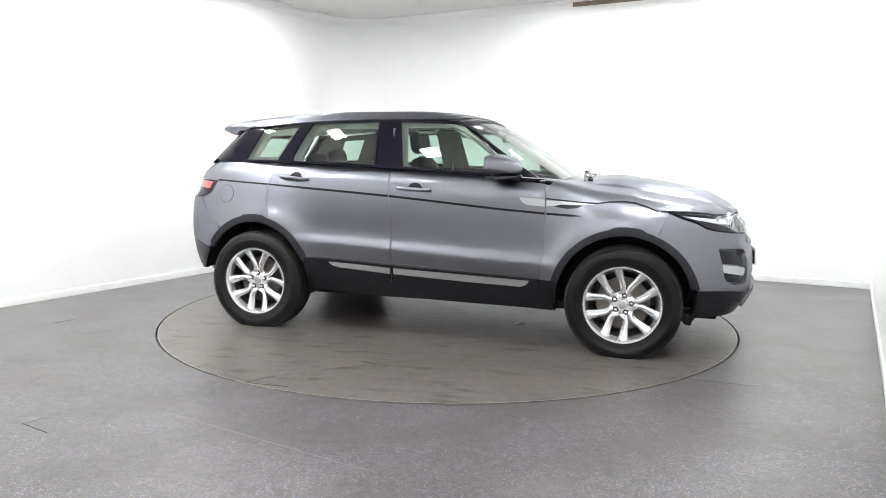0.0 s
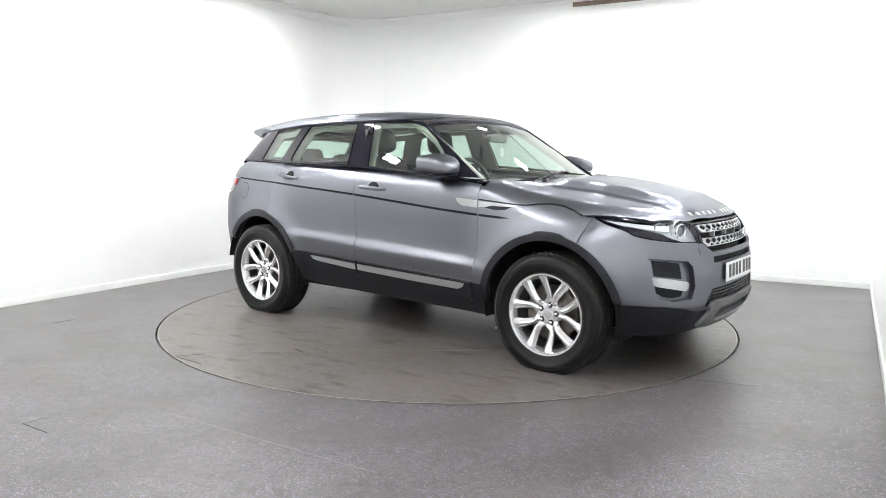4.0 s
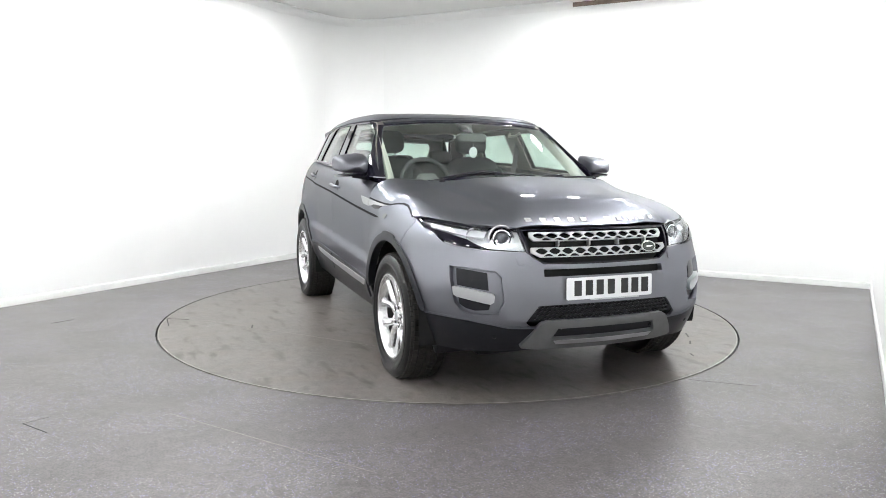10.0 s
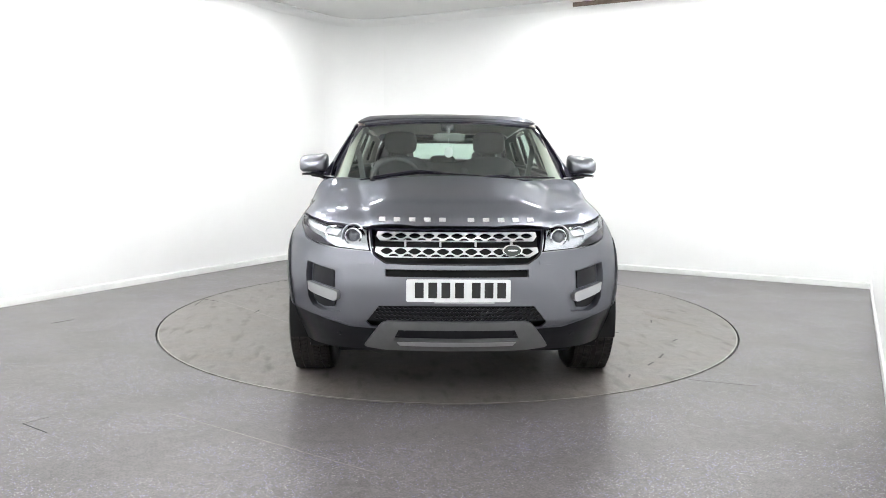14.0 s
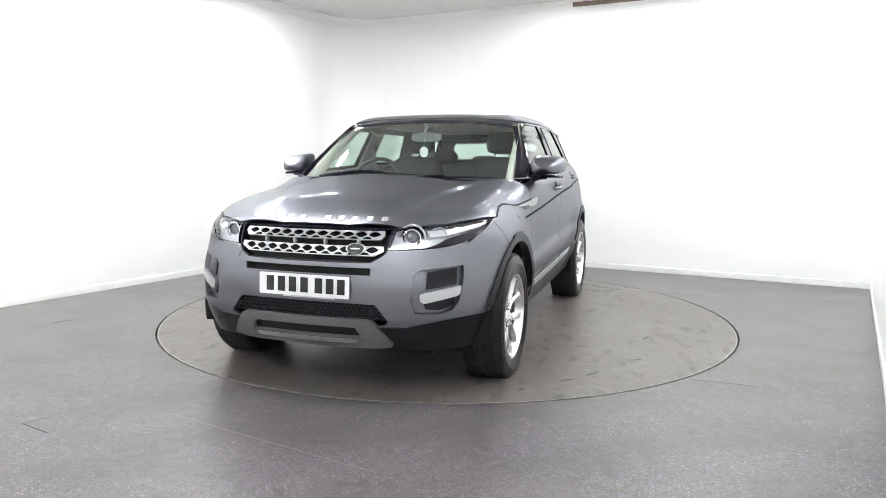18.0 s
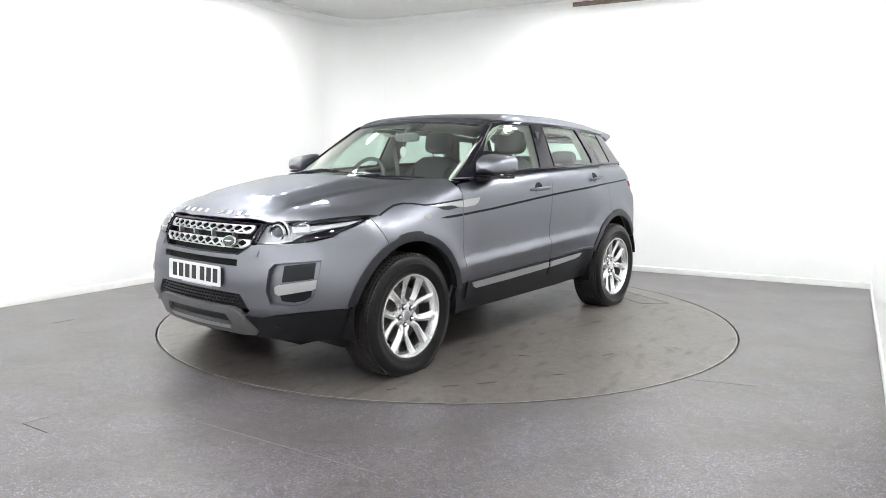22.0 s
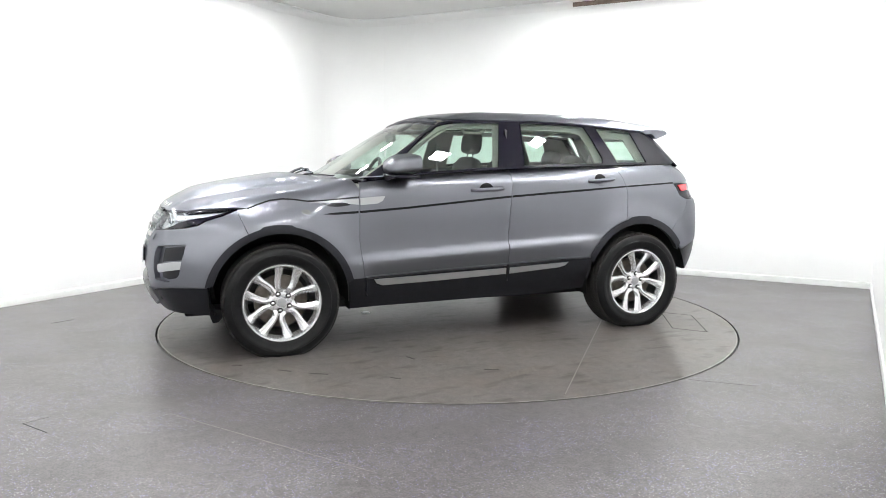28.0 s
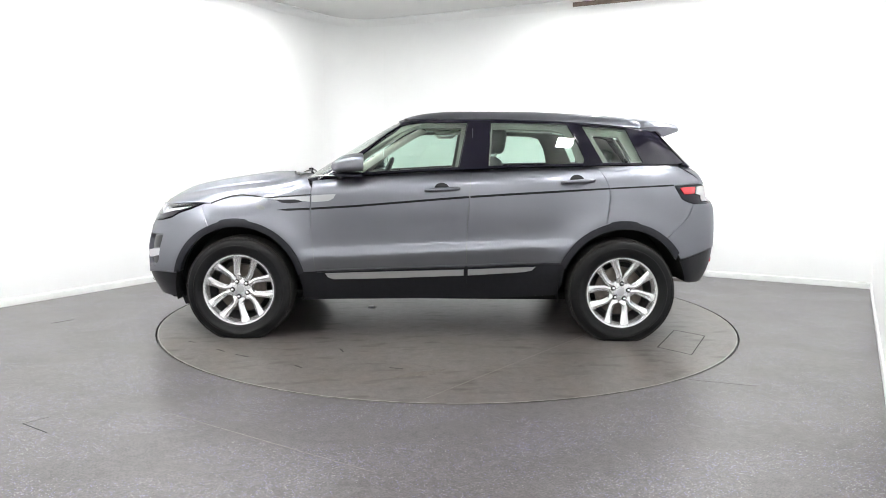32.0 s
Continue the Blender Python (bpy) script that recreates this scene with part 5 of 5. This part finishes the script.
        part_mesh("sail_panel", skin(U, SV, on(U, SV, [("s", .755, 1.122), ("s", .60, 1.222), ("s", .575, 1.165), ("s", .59, 1.137)]), flip=s < 0, off=.006, thick=.01, gap=0), BLACK_GLOSS, d)
        part_mesh("chrome_edge", skin(U, SV, on(U, SV, [("s", .775, 1.121), ("s", .60, 1.136), ("s", .60, 1.142), ("s", .765, 1.128)]), flip=s < 0, off=.009, thick=.01, gap=0, step=.02), CHROME, d)
    # bright edges of the window frames
    for u, pts in ((doors_f, [(-.268, 1.512), (-.204, 1.200), (-.198, 1.200), (-.262, 1.512)]), (doors_r, [(-.430, 1.512), (-.408, 1.200), (-.402, 1.200), (-.424, 1.512)]), (doors_r, [(-.972, 1.50), (-1.024, 1.406), (-1.085, 1.264), (-1.068, 1.215), (-1.062, 1.215), (-1.079, 1.264), (-1.018, 1.406), (-.966, 1.50)])):
        pair("frame_edge", tuple(u), BLACK_GLOSS, "", fn=U, view=SV, loop=on(U, SV, [("s", *p) for p in pts]), off=.004, thick=.012, gap=0, step=.02)
    # fuel flap, on the right only
    c = [("s", -1.606 + .066 * math.cos(2 * math.pi * k / 28), .985 + .066 * math.sin(2 * math.pi * k / 28)) for k in range(28)]
    part_mesh("fuel_flap_gap", skin(L, SV, on(L, SV, c), flip=True, off=.0006, thick=.002, gap=0, step=.014), INNER_DARK, car)
    c = [("s", -1.606 + .063 * math.cos(2 * math.pi * k / 28), .985 + .063 * math.sin(2 * math.pi * k / 28)) for k in range(28)]
    part_mesh("fuel_flap", skin(L, SV, on(L, SV, c), flip=True, off=.0022, thick=.002, gap=0, step=.014, crown=.001), PAINT, car, "round painted fuel flap")


# ---- tail ----
def build_tail(car):
    L, U, SV = lower, upper, side_view
    lampr = on(L, wrap_rear, [("s", -1.705, 1.083), ("s", -1.80, 1.088), ("s", -1.90, 1.090), ("r", .72, 1.088), ("r", .50, 1.085), ("r", .50, .985), ("r", .70, .962), ("s", -1.90, .960), ("s", -1.82, .968), ("s", -1.757, .994)])
    tl = pair("tail_lamp", car, BLACK_GLOSS, "red and clear tail lamp", fn=L, view=wrap_rear, loop=lampr, off=-.004, thick=.03, step=.02)
    pair("red_lens", tuple(tl), RED_LENS, "red lens", fn=L, view=wrap_rear, loop=on(L, wrap_rear, [("s", -1.745, 1.070), ("s", -1.83, 1.076), ("s", -1.87, 1.076), ("s", -1.86, 1.028), ("s", -1.80, 1.022), ("s", -1.775, 1.024)]), off=.003, thick=.01, gap=.001, step=.015)
    pair("clear_lens", tuple(tl), TAIL_CLEAR, "clear lens", fn=L, view=wrap_rear, loop=on(L, wrap_rear, [("s", -1.878, 1.077), ("s", -1.95, 1.082), ("r", .70, 1.080), ("r", .56, 1.075), ("r", .56, .99), ("r", .70, .972), ("s", -1.92, .975), ("s", -1.915, 1.015), ("s", -1.87, 1.026)]), off=.003, thick=.01, gap=.001, step=.015)
    q = on(L, wrap_rear, [("r", 0, 1.215), ("r", .60, 1.215), ("r", .715, 1.212), ("r", .70, 1.13), ("s", -1.90, 1.094), ("r", .72, 1.092), ("r", .49, 1.088), ("r", .49, .70), ("r", 0, .70)])
    part_mesh("tailgate", skin(L, wrap_rear, both_sides(q)), PAINT, car)
    b = on(L, wrap_rear, [("r", 0, .695), ("r", .485, .695), ("r", .485, .982), ("r", .70, .957), ("s", -1.842, .957), ("s", -1.802, .87), ("s", -1.70, .775)] + arc_marks(REAR_AXLE, ARCH_OUT - .01, 130, 152, 6) + [("s", -1.79, .585), ("s", -1.95, .625), ("r", .7, .64), ("r", 0, .64)])
    part_mesh("rear_bumper", skin(L, wrap_rear, both_sides(b), gap=.0012), PAINT, car)
    c = on(L, wrap_rear, [("r", 0, .636), ("r", .7, .636), ("s", -1.95, .621), ("s", -1.79, .581)] + arc_marks(REAR_AXLE, ARCH_OUT - .02, 153, 168, 4) + [("s", -1.81, .405), ("s", -1.88, .395), ("r", .72, .39), ("r", .5, .385), ("r", 0, .38)])
    part_mesh("lower_bumper", skin(L, wrap_rear, both_sides(c), off=-.003), BLACK_TRIM, car, "black plastic rear bumper")
    for s in (1, -1):
        q = spots(L, [("r", .60, .545)])[0]
        o = part("reflector", box(.012, .13, .03, bevel=.004), RED_LENS, car)
        o.matrix_basis = Matrix.Translation((q[0], s * .60, .545)) @ Matrix.Rotation(radians(-22 * s), 4, "Z")
        part("exhaust_tip", mirrored(tube([(-1.78, .60, .408), (-1.86, .60, .406), (-1.925, .60, .398)], [.034, .036, .037], 20, False), s < 0), CHROME, car, "chrome exhaust tip")
    # rear glass and spoiler
    gl = both_sides(on(U, rear_view, [("r", 0, 1.255), ("r", .56, 1.255), ("r", .50, 1.440), ("r", 0, 1.450)]))
    o = part_mesh("rear_window", skin(U, rear_view, gl, off=-.003, thick=.004, gap=0, step=.05), SIDE_GLASS, car, "clear green-tinted glass")
    o.visible_shadow = False
    outer = both_sides(on(U, rear_view, [("r", 0, 1.210), ("r", .70, 1.215), ("r", .66, 1.33), ("r", .58, 1.475), ("r", .3, 1.50), ("r", 0, 1.505)]))
    part_mesh("rear_window_border", skin(U, rear_view, outer, holes=[gl], step=.035, off=-.001), BLACK_GLOSS, car, "black glass border")
    rings = []
    for i in range(33):
        t = i / 16 - 1
        a, k = abs(t), abs(t) ** 6
        dz = -.014 - .030 * a ** 2 - .060 * a ** 8
        xs = -1.418 - .09 * k
        x_end = -1.835 + .055 * a ** 3
        top = [(xs, .652, 1.589 + dz), (xs - .03, .650, 1.594 + dz), (-1.58, .644, 1.584 + dz * .85), (-1.70, .632, 1.562 + dz * .65), (x_end + .012, .622, 1.538 + dz * .5)]
        low = [(x_end, .620, 1.527 + dz * .5), (x_end + .006, .620, 1.515 + dz * .5), (-1.70 + .03 * a, .636, 1.462 - .036 * a), (-1.625, .636, 1.50 - .036 * a), (xs - .06, .640, 1.555 + dz * .9)]
        rings.append([(x, y * t, z) for x, y, z in top + low])
    part("roof_spoiler", loft(rings, sharp=42), PAINT, car, "body-coloured roof spoiler")


# ---- inner shell, scuttle, wipers ----
def build_inner(car):
    L, U, SV = lower, upper, side_view
    shell = [("s", 1.0, .99), ("s", .80, 1.085)] + [("s", x, float(BELT(x)) - .02) for x in (.5, .1, -.3, -.8, -1.3, -1.7)] + [("s", -1.85, 1.10), ("s", -1.85, .80)] + arc_marks(REAR_AXLE, ARCH_IN + .012, 150, 22, 20) + [("s", -.88, .30), ("s", .86, .30)] + arc_marks(FRONT_AXLE, ARCH_IN + .012, 165, 90, 14) + [("s", 1.33, .95)]
    pair("door_lining", car, GREY_TRIM, "", fn=L, view=SV, loop=on(L, SV, shell), off=-.035, thick=.02, gap=0, step=.05)
    front = [("f", 0, .90), ("f", .42, .89), ("f", .60, .89), ("s", 1.62, .90), ("s", 1.60, .78)] + arc_marks(FRONT_AXLE, ARCH_IN + .012, 58, 10, 8) + [("s", 1.74, .33), ("f", .6, .31), ("f", 0, .30)]
    part_mesh("crash_beam", skin(L, wrap_front, both_sides(on(L, wrap_front, front)), off=-.085, thick=.02, gap=0, step=.05), INNER_DARK, car)
    for ax in (FRONT_AXLE, REAR_AXLE):
        for s in (1, -1):
            bm = lathe([(ARCH_IN + .018, .905), (ARCH_IN + .016, .70), (ARCH_IN + .012, .52), (.02, .52)], 40, "y", arc=(-12, 192 if ax > 0 else 172))
            bmesh.ops.translate(bm, vec=(ax, 0, .36), verts=bm.verts)
            part("arch_liner", mirrored(bm, s < 0), INNER_DARK, car, "black wheel arch liner")
            part("suspension_arm", mirrored(tube([(ax, .70, .33), (ax + .03, .45, .30), (ax + .05, .2, .29)], .035, 10), s < 0), INNER_DARK, car)
    part("floor_pan", box(2.75, 1.50, .06, (.175, 0, .285), .02), INNER_DARK, car)
    part("exhaust_box", box(.42, .95, .13, (-1.69, 0, .425), .05, 3), INNER_DARK, car)
    # scuttle panel below the windscreen
    sc = [("t", 1.03, 0), ("t", 1.02, .25), ("t", .975, .50), ("t", .91, .70), ("t", .86, .80), ("t", .80, .80), ("t", .78, .72), ("t", .86, .50), ("t", .90, .25), ("t", .91, 0)]
    part_mesh("scuttle_panel", skin(L, roll_view, both_sides_roll(on(L, roll_view, sc)), off=-.012, thick=.02, gap=0, step=.03), BLACK_TRIM, car, "black plastic scuttle panel")

    def blade(name, pts):
        w = part(name, tube(pts, [.004] + [.007] * (len(pts) - 2) + [.004], 8), BLACK_TRIM, car, "black wiper blade")
        return w
    w1 = blade("wiper", [(1.02, -.585, 1.118), (1.00, -.40, 1.142), (.985, -.22, 1.160), (.98, -.05, 1.162), (.985, .19, 1.150)])
    part("wiper_arm", tube([(1.05, -.50, 1.130), (1.03, -.34, 1.158), (1.005, -.20, 1.176), (.985, -.09, 1.168)], [.013, .011, .009, .007], 8), BLACK_GLOSS, w1)
    part("wiper_joint", box(.035, .045, .022, (.985, -.09, 1.166), .006), BLACK_GLOSS, w1)
    w2 = blade("wiper", [(1.02, .12, 1.128), (1.01, .36, 1.140), (.985, .54, 1.142), (.93, .69, 1.138)])
    part("wiper_arm", tube([(1.06, .10, 1.118), (1.04, .25, 1.142), (1.02, .38, 1.150)], [.013, .010, .007], 8), BLACK_GLOSS, w2)
    part("wiper_pivot", lathe([(0, .02), (.016, .018), (.02, 0)], 18, "z"), BLACK_TRIM, car).location = (1.05, -.50, 1.112)
    part("wiper_pivot", lathe([(0, .02), (.016, .018), (.02, 0)], 18, "z"), BLACK_TRIM, car).location = (1.06, .10, 1.108)


# ---- cabin ----
def cushion(sx, sy, sz, r, at=(0, 0, 0), turn=None, bulge=0.0):
    bm = bmesh.new()
    bmesh.ops.create_cube(bm, size=1, matrix=Matrix.Diagonal((sx, sy, sz, 1)))
    bmesh.ops.subdivide_edges(bm, edges=list(bm.edges), cuts=4, use_grid_fill=True)
    for v in bm.verts:
        c = v.co
        d = Vector((c.x / sx, c.y / sy, c.z / sz)) * 2
        n = (abs(d.x) ** 4 + abs(d.y) ** 4 + abs(d.z) ** 4) ** .25
        k = 1 / max(n, 1e-6) if n > 1 else 1
        v.co = Vector((c.x * k, c.y * k, c.z * k))
        v.co.x += bulge * (1 - d.y * d.y) * (1 - d.z * d.z) * (1 if d.x > 0 else 0)
    m = Matrix.Translation(at) @ (turn or Matrix.Identity(4))
    bmesh.ops.transform(bm, matrix=m, verts=bm.verts)
    return smooth(bm, 80)


def build_cabin(car):
    L, U, SV = lower, upper, side_view
    lean = Matrix.Rotation(radians(-20), 4, "Y")
    for y in (.375, -.375):
        st = part("front_seat", cushion(.52, .50, .16, .05, (-.12, y, .66)), DARK_CLOTH, car, "charcoal front seat with headrest")
        part("backrest", cushion(.15, .50, .62, .05, (-.385, y, .98), lean), DARK_CLOTH, st)
        for s in (1, -1):
            part("side_bolster", cushion(.17, .09, .50, .03, (-.345, y + s * .215, .94), lean), DARK_CLOTH, st)
            part("headrest_post", tube([(-.475, y + s * .06, 1.24), (-.50, y + s * .06, 1.34)], .007, 8), CHROME, st)
        part("headrest", cushion(.12, .27, .185, .05, (-.500, y, 1.392), Matrix.Rotation(radians(-8), 4, "Y")), DARK_CLOTH, st)
    rb = part("rear_bench", cushion(.50, 1.30, .17, .05, (-.92, 0, .70)), DARK_CLOTH, car, "charcoal rear bench")
    part("rear_backrest", cushion(.15, 1.30, .56, .05, (-1.19, 0, .96), lean), DARK_CLOTH, rb)
    for y in (.40, 0, -.40):
        part("rear_headrest", cushion(.10, .24, .12 if y else .09, .05, (-1.30, y, 1.27 if y else 1.24), lean), DARK_CLOTH, rb)
    # dashboard
    rings = []
    for i in range(17):
        y = -.72 + 1.44 * i / 16
        k = 1 - .12 * (abs(y) / .72) ** 3
        hump = .045 * math.exp(-((y + .37) / .16) ** 2)
        rings.append([(.92 - .16 * (y / .72) ** 2, y, .90), (.90 - .16 * (y / .72) ** 2, y, 1.085 * k + .0), (.72, y, 1.100 * k + hump), (.60, y, 1.090 * k + hump), (.535, y, 1.05 * k + hump * .8), (.52, y, .95), (.60, y, .70), (.88, y, .66)])
    part("dashboard", loft(rings, sharp=50), GREY_TRIM, car, "dark grey dashboard")
    part("centre_console", cushion(.95, .24, .30, .04, (.12, 0, .66)), GREY_TRIM, car)
    # steering wheel on the right
    tor = lathe([(.185 + .015 * math.cos(2 * math.pi * k / 10), .015 * math.sin(2 * math.pi * k / 10)) for k in range(10)], 40, "x", closed=True)
    sw = part("steering_wheel", tor, DARK_CLOTH, car, "black steering wheel")
    sw.matrix_basis = Matrix.Translation((.415, -.37, 1.085)) @ Matrix.Rotation(radians(-24), 4, "Y")
    part("wheel_boss", cushion(.07, .15, .12, .03, (.02, 0, 0)), GREY_TRIM, sw)
    part("wheel_arm", box(.02, .34, .035, (.01, 0, 0), .006), GREY_TRIM, sw)
    part("wheel_arm", box(.02, .035, .17, (.01, 0, -.09), .006), GREY_TRIM, sw)
    part("steering_column", tube([(.44, -.37, 1.08), (.62, -.37, 1.00)], .04, 12), GREY_TRIM, car)
    # headliner and pillar linings
    rl = on(U, roof_view, [("t", .16, 0), ("t", .14, .3), ("t", .11, .5), ("s", .06, 1.535), ("s", -.53, 1.545), ("s", -1.38, 1.488), ("t", -1.55, .45), ("t", -1.57, 0)])
    part_mesh("headliner", skin(U, roof_view, both_sides_roll(rl), off=-.035, thick=.01, gap=0, step=.06), CREAM, car, "cream cloth headliner")
    gr = [("s", x, z - .012) for x, z in ((-1.55, 1.468), (-1.383, 1.490), (-.951, 1.530), (-.531, 1.547), (-.118, 1.542), (.06, 1.540))]
    o1 = on(U, SV, gr + [("s", .25, 1.470), ("s", .45, 1.345), ("s", .60, 1.248), ("s", .77, 1.130)] + [("s", x, float(BELT(x)) + .004) for x in (.6, .33, 0, -.29, -.6, -.9, -1.17, -1.4, -1.6)] + [("s", -1.74, 1.240)])
    h1 = on(U, SV, [("s", .565, 1.175), ("s", .42, 1.312), ("s", .29, 1.418), ("s", .21, 1.465), ("s", .12, 1.490), ("s", -.225, 1.492), ("s", -.175, 1.200), ("s", .332, 1.170)])
    h2 = on(U, SV, [("s", -.445, 1.488), ("s", -.86, 1.482), ("s", -.945, 1.46), ("s", -1.00, 1.37), ("s", -1.04, 1.235), ("s", -.90, 1.225), ("s", -.420, 1.205)])
    h3 = on(U, SV, [("s", -1.155, 1.445), ("s", -1.26, 1.255), ("s", -1.44, 1.255), ("s", -1.345, 1.435)])
    pair("pillar_lining", car, LINING, "beige pillar lining", fn=U, view=SV, loop=o1, holes=[h1, h2, h3], off=-.045, thick=.01, gap=0, step=.04)
    edge = spots(U, [("s", .13, 1.520), ("s", .25, 1.462), ("s", .35, 1.402), ("s", .45, 1.338), ("s", .55, 1.272), ("s", .65, 1.205), ("s", .745, 1.140), ("s", .80, 1.095)])
    for f in (1, -1):
        rings = []
        for i, (x, y, z) in enumerate(edge):
            w = .032 + .028 * i / 7
            rings.append([(x - .012, f * (y - .022), z), (x - .022, f * (y - .022 - w * .55), z + .004), (x - .055, f * (y - .022 - w), z - .012), (x - .085, f * (y - .022 - w * .9), z - .03), (x - .075, f * (y - .028), z - .03)])
        part("screen_pillar_trim", loft(rings, sharp=70), CREAM, car, "cream windscreen pillar trim")
    tr = both_sides(on(U, rear_view, [("r", 0, 1.20), ("r", .66, 1.21), ("r", .62, 1.33), ("r", .55, 1.465), ("r", 0, 1.49)]))
    th = both_sides(on(U, rear_view, [("r", 0, 1.28), ("r", .46, 1.28), ("r", .44, 1.40), ("r", .40, 1.440), ("r", 0, 1.450)]))
    part_mesh("tailgate_lining", skin(U, rear_view, tr, holes=[th], off=-.03, thick=.02, gap=0, step=.05), GREY_TRIM, car)
    part("parcel_shelf", box(.42, 1.15, .02, (-1.53, 0, 1.16), .005), GREY_TRIM, car)
    part("cowl_lining", box(.5, 1.3, .02, (.90, 0, 1.02), .004), INNER_DARK, car)
    # rear-view mirror, sensor housing and hanging tag
    rm = part("interior_mirror", cushion(.035, .235, .065, .02, (.345, .01, 1.413), Matrix.Rotation(radians(6), 4, "Y")), GREY_TRIM, car, "dark rear-view mirror")
    part("mirror_stem", tube([(.355, .005, 1.44), (.345, .003, 1.465), (.30, 0, 1.485)], .012, 10), GREY_TRIM, rm)
    part("sensor_housing", cushion(.13, .10, .05, .02, (.225, 0, 1.505), Matrix.Rotation(radians(30), 4, "Y")), DARK_CLOTH, car)
    tag = part("hanging_tag", lathe([(0, .002), (.031, .002), (.033, 0), (.031, -.002), (0, -.002)], 24, "x"), PLATE_WHITE, car, "white oval tag hanging from mirror")
    tag.matrix_basis = Matrix.Translation((.385, .006, 1.305)) @ Matrix.Diagonal((1, 1, 1.2, 1))
    part("tag_cord", tube([(-.0, 0, .028), (-.01, 0, .085)], .0012, 6), PLATE_WHITE, tag)
    for s in (1, -1):
        part("grab_handle", tube([(-.02, s * .60, 1.47), (-.05, s * .575, 1.445), (-.17, s * .575, 1.445), (-.20, s * .60, 1.47)], .010, 8), CREAM, car)
        part("seat_belt", box(.004, .045, .50, (-.30, s * .70, 1.22), 0, 1, Matrix.Rotation(radians(-10 * s), 4, "X")), GREY_TRIM, car)


def finish_car(car, bonnet, bumper, doors_f, doors_r):
    build_wheels(car)
    build_front(car, bonnet, bumper)
    build_sides(car, doors_f, doors_r)
    build_tail(car)
    build_inner(car)
    build_cabin(car)


WAIST = curve([-1.75, -.9, -.295, .295, .68, 1.06], [1.088, 1.041, 1.001, .950, .918, .899])


def motions():
    rows_t, rows_c = [], []
    for i in range(65):
        t = i * 0.5
        a = SPIN_START + SPIN_RATE * t
        rows_t.append((t, pose(0, 0, 0, 0, 0, a)))
        rows_c.append((t, pose(0, 0, 0, 0, 0, a) @ Matrix.Translation(CAR_MID) @ pose(0, 0, 0, 0, 0, CAR_TURN)))
    walk(turntable, rows_t)
    walk(car, rows_c)


build_room()
build_lights()
turntable = build_turntable()
car, bonnet, bumper, doors_f, doors_r = build_car()
finish_car(car, bonnet, bumper, doors_f, doors_r)
motions()
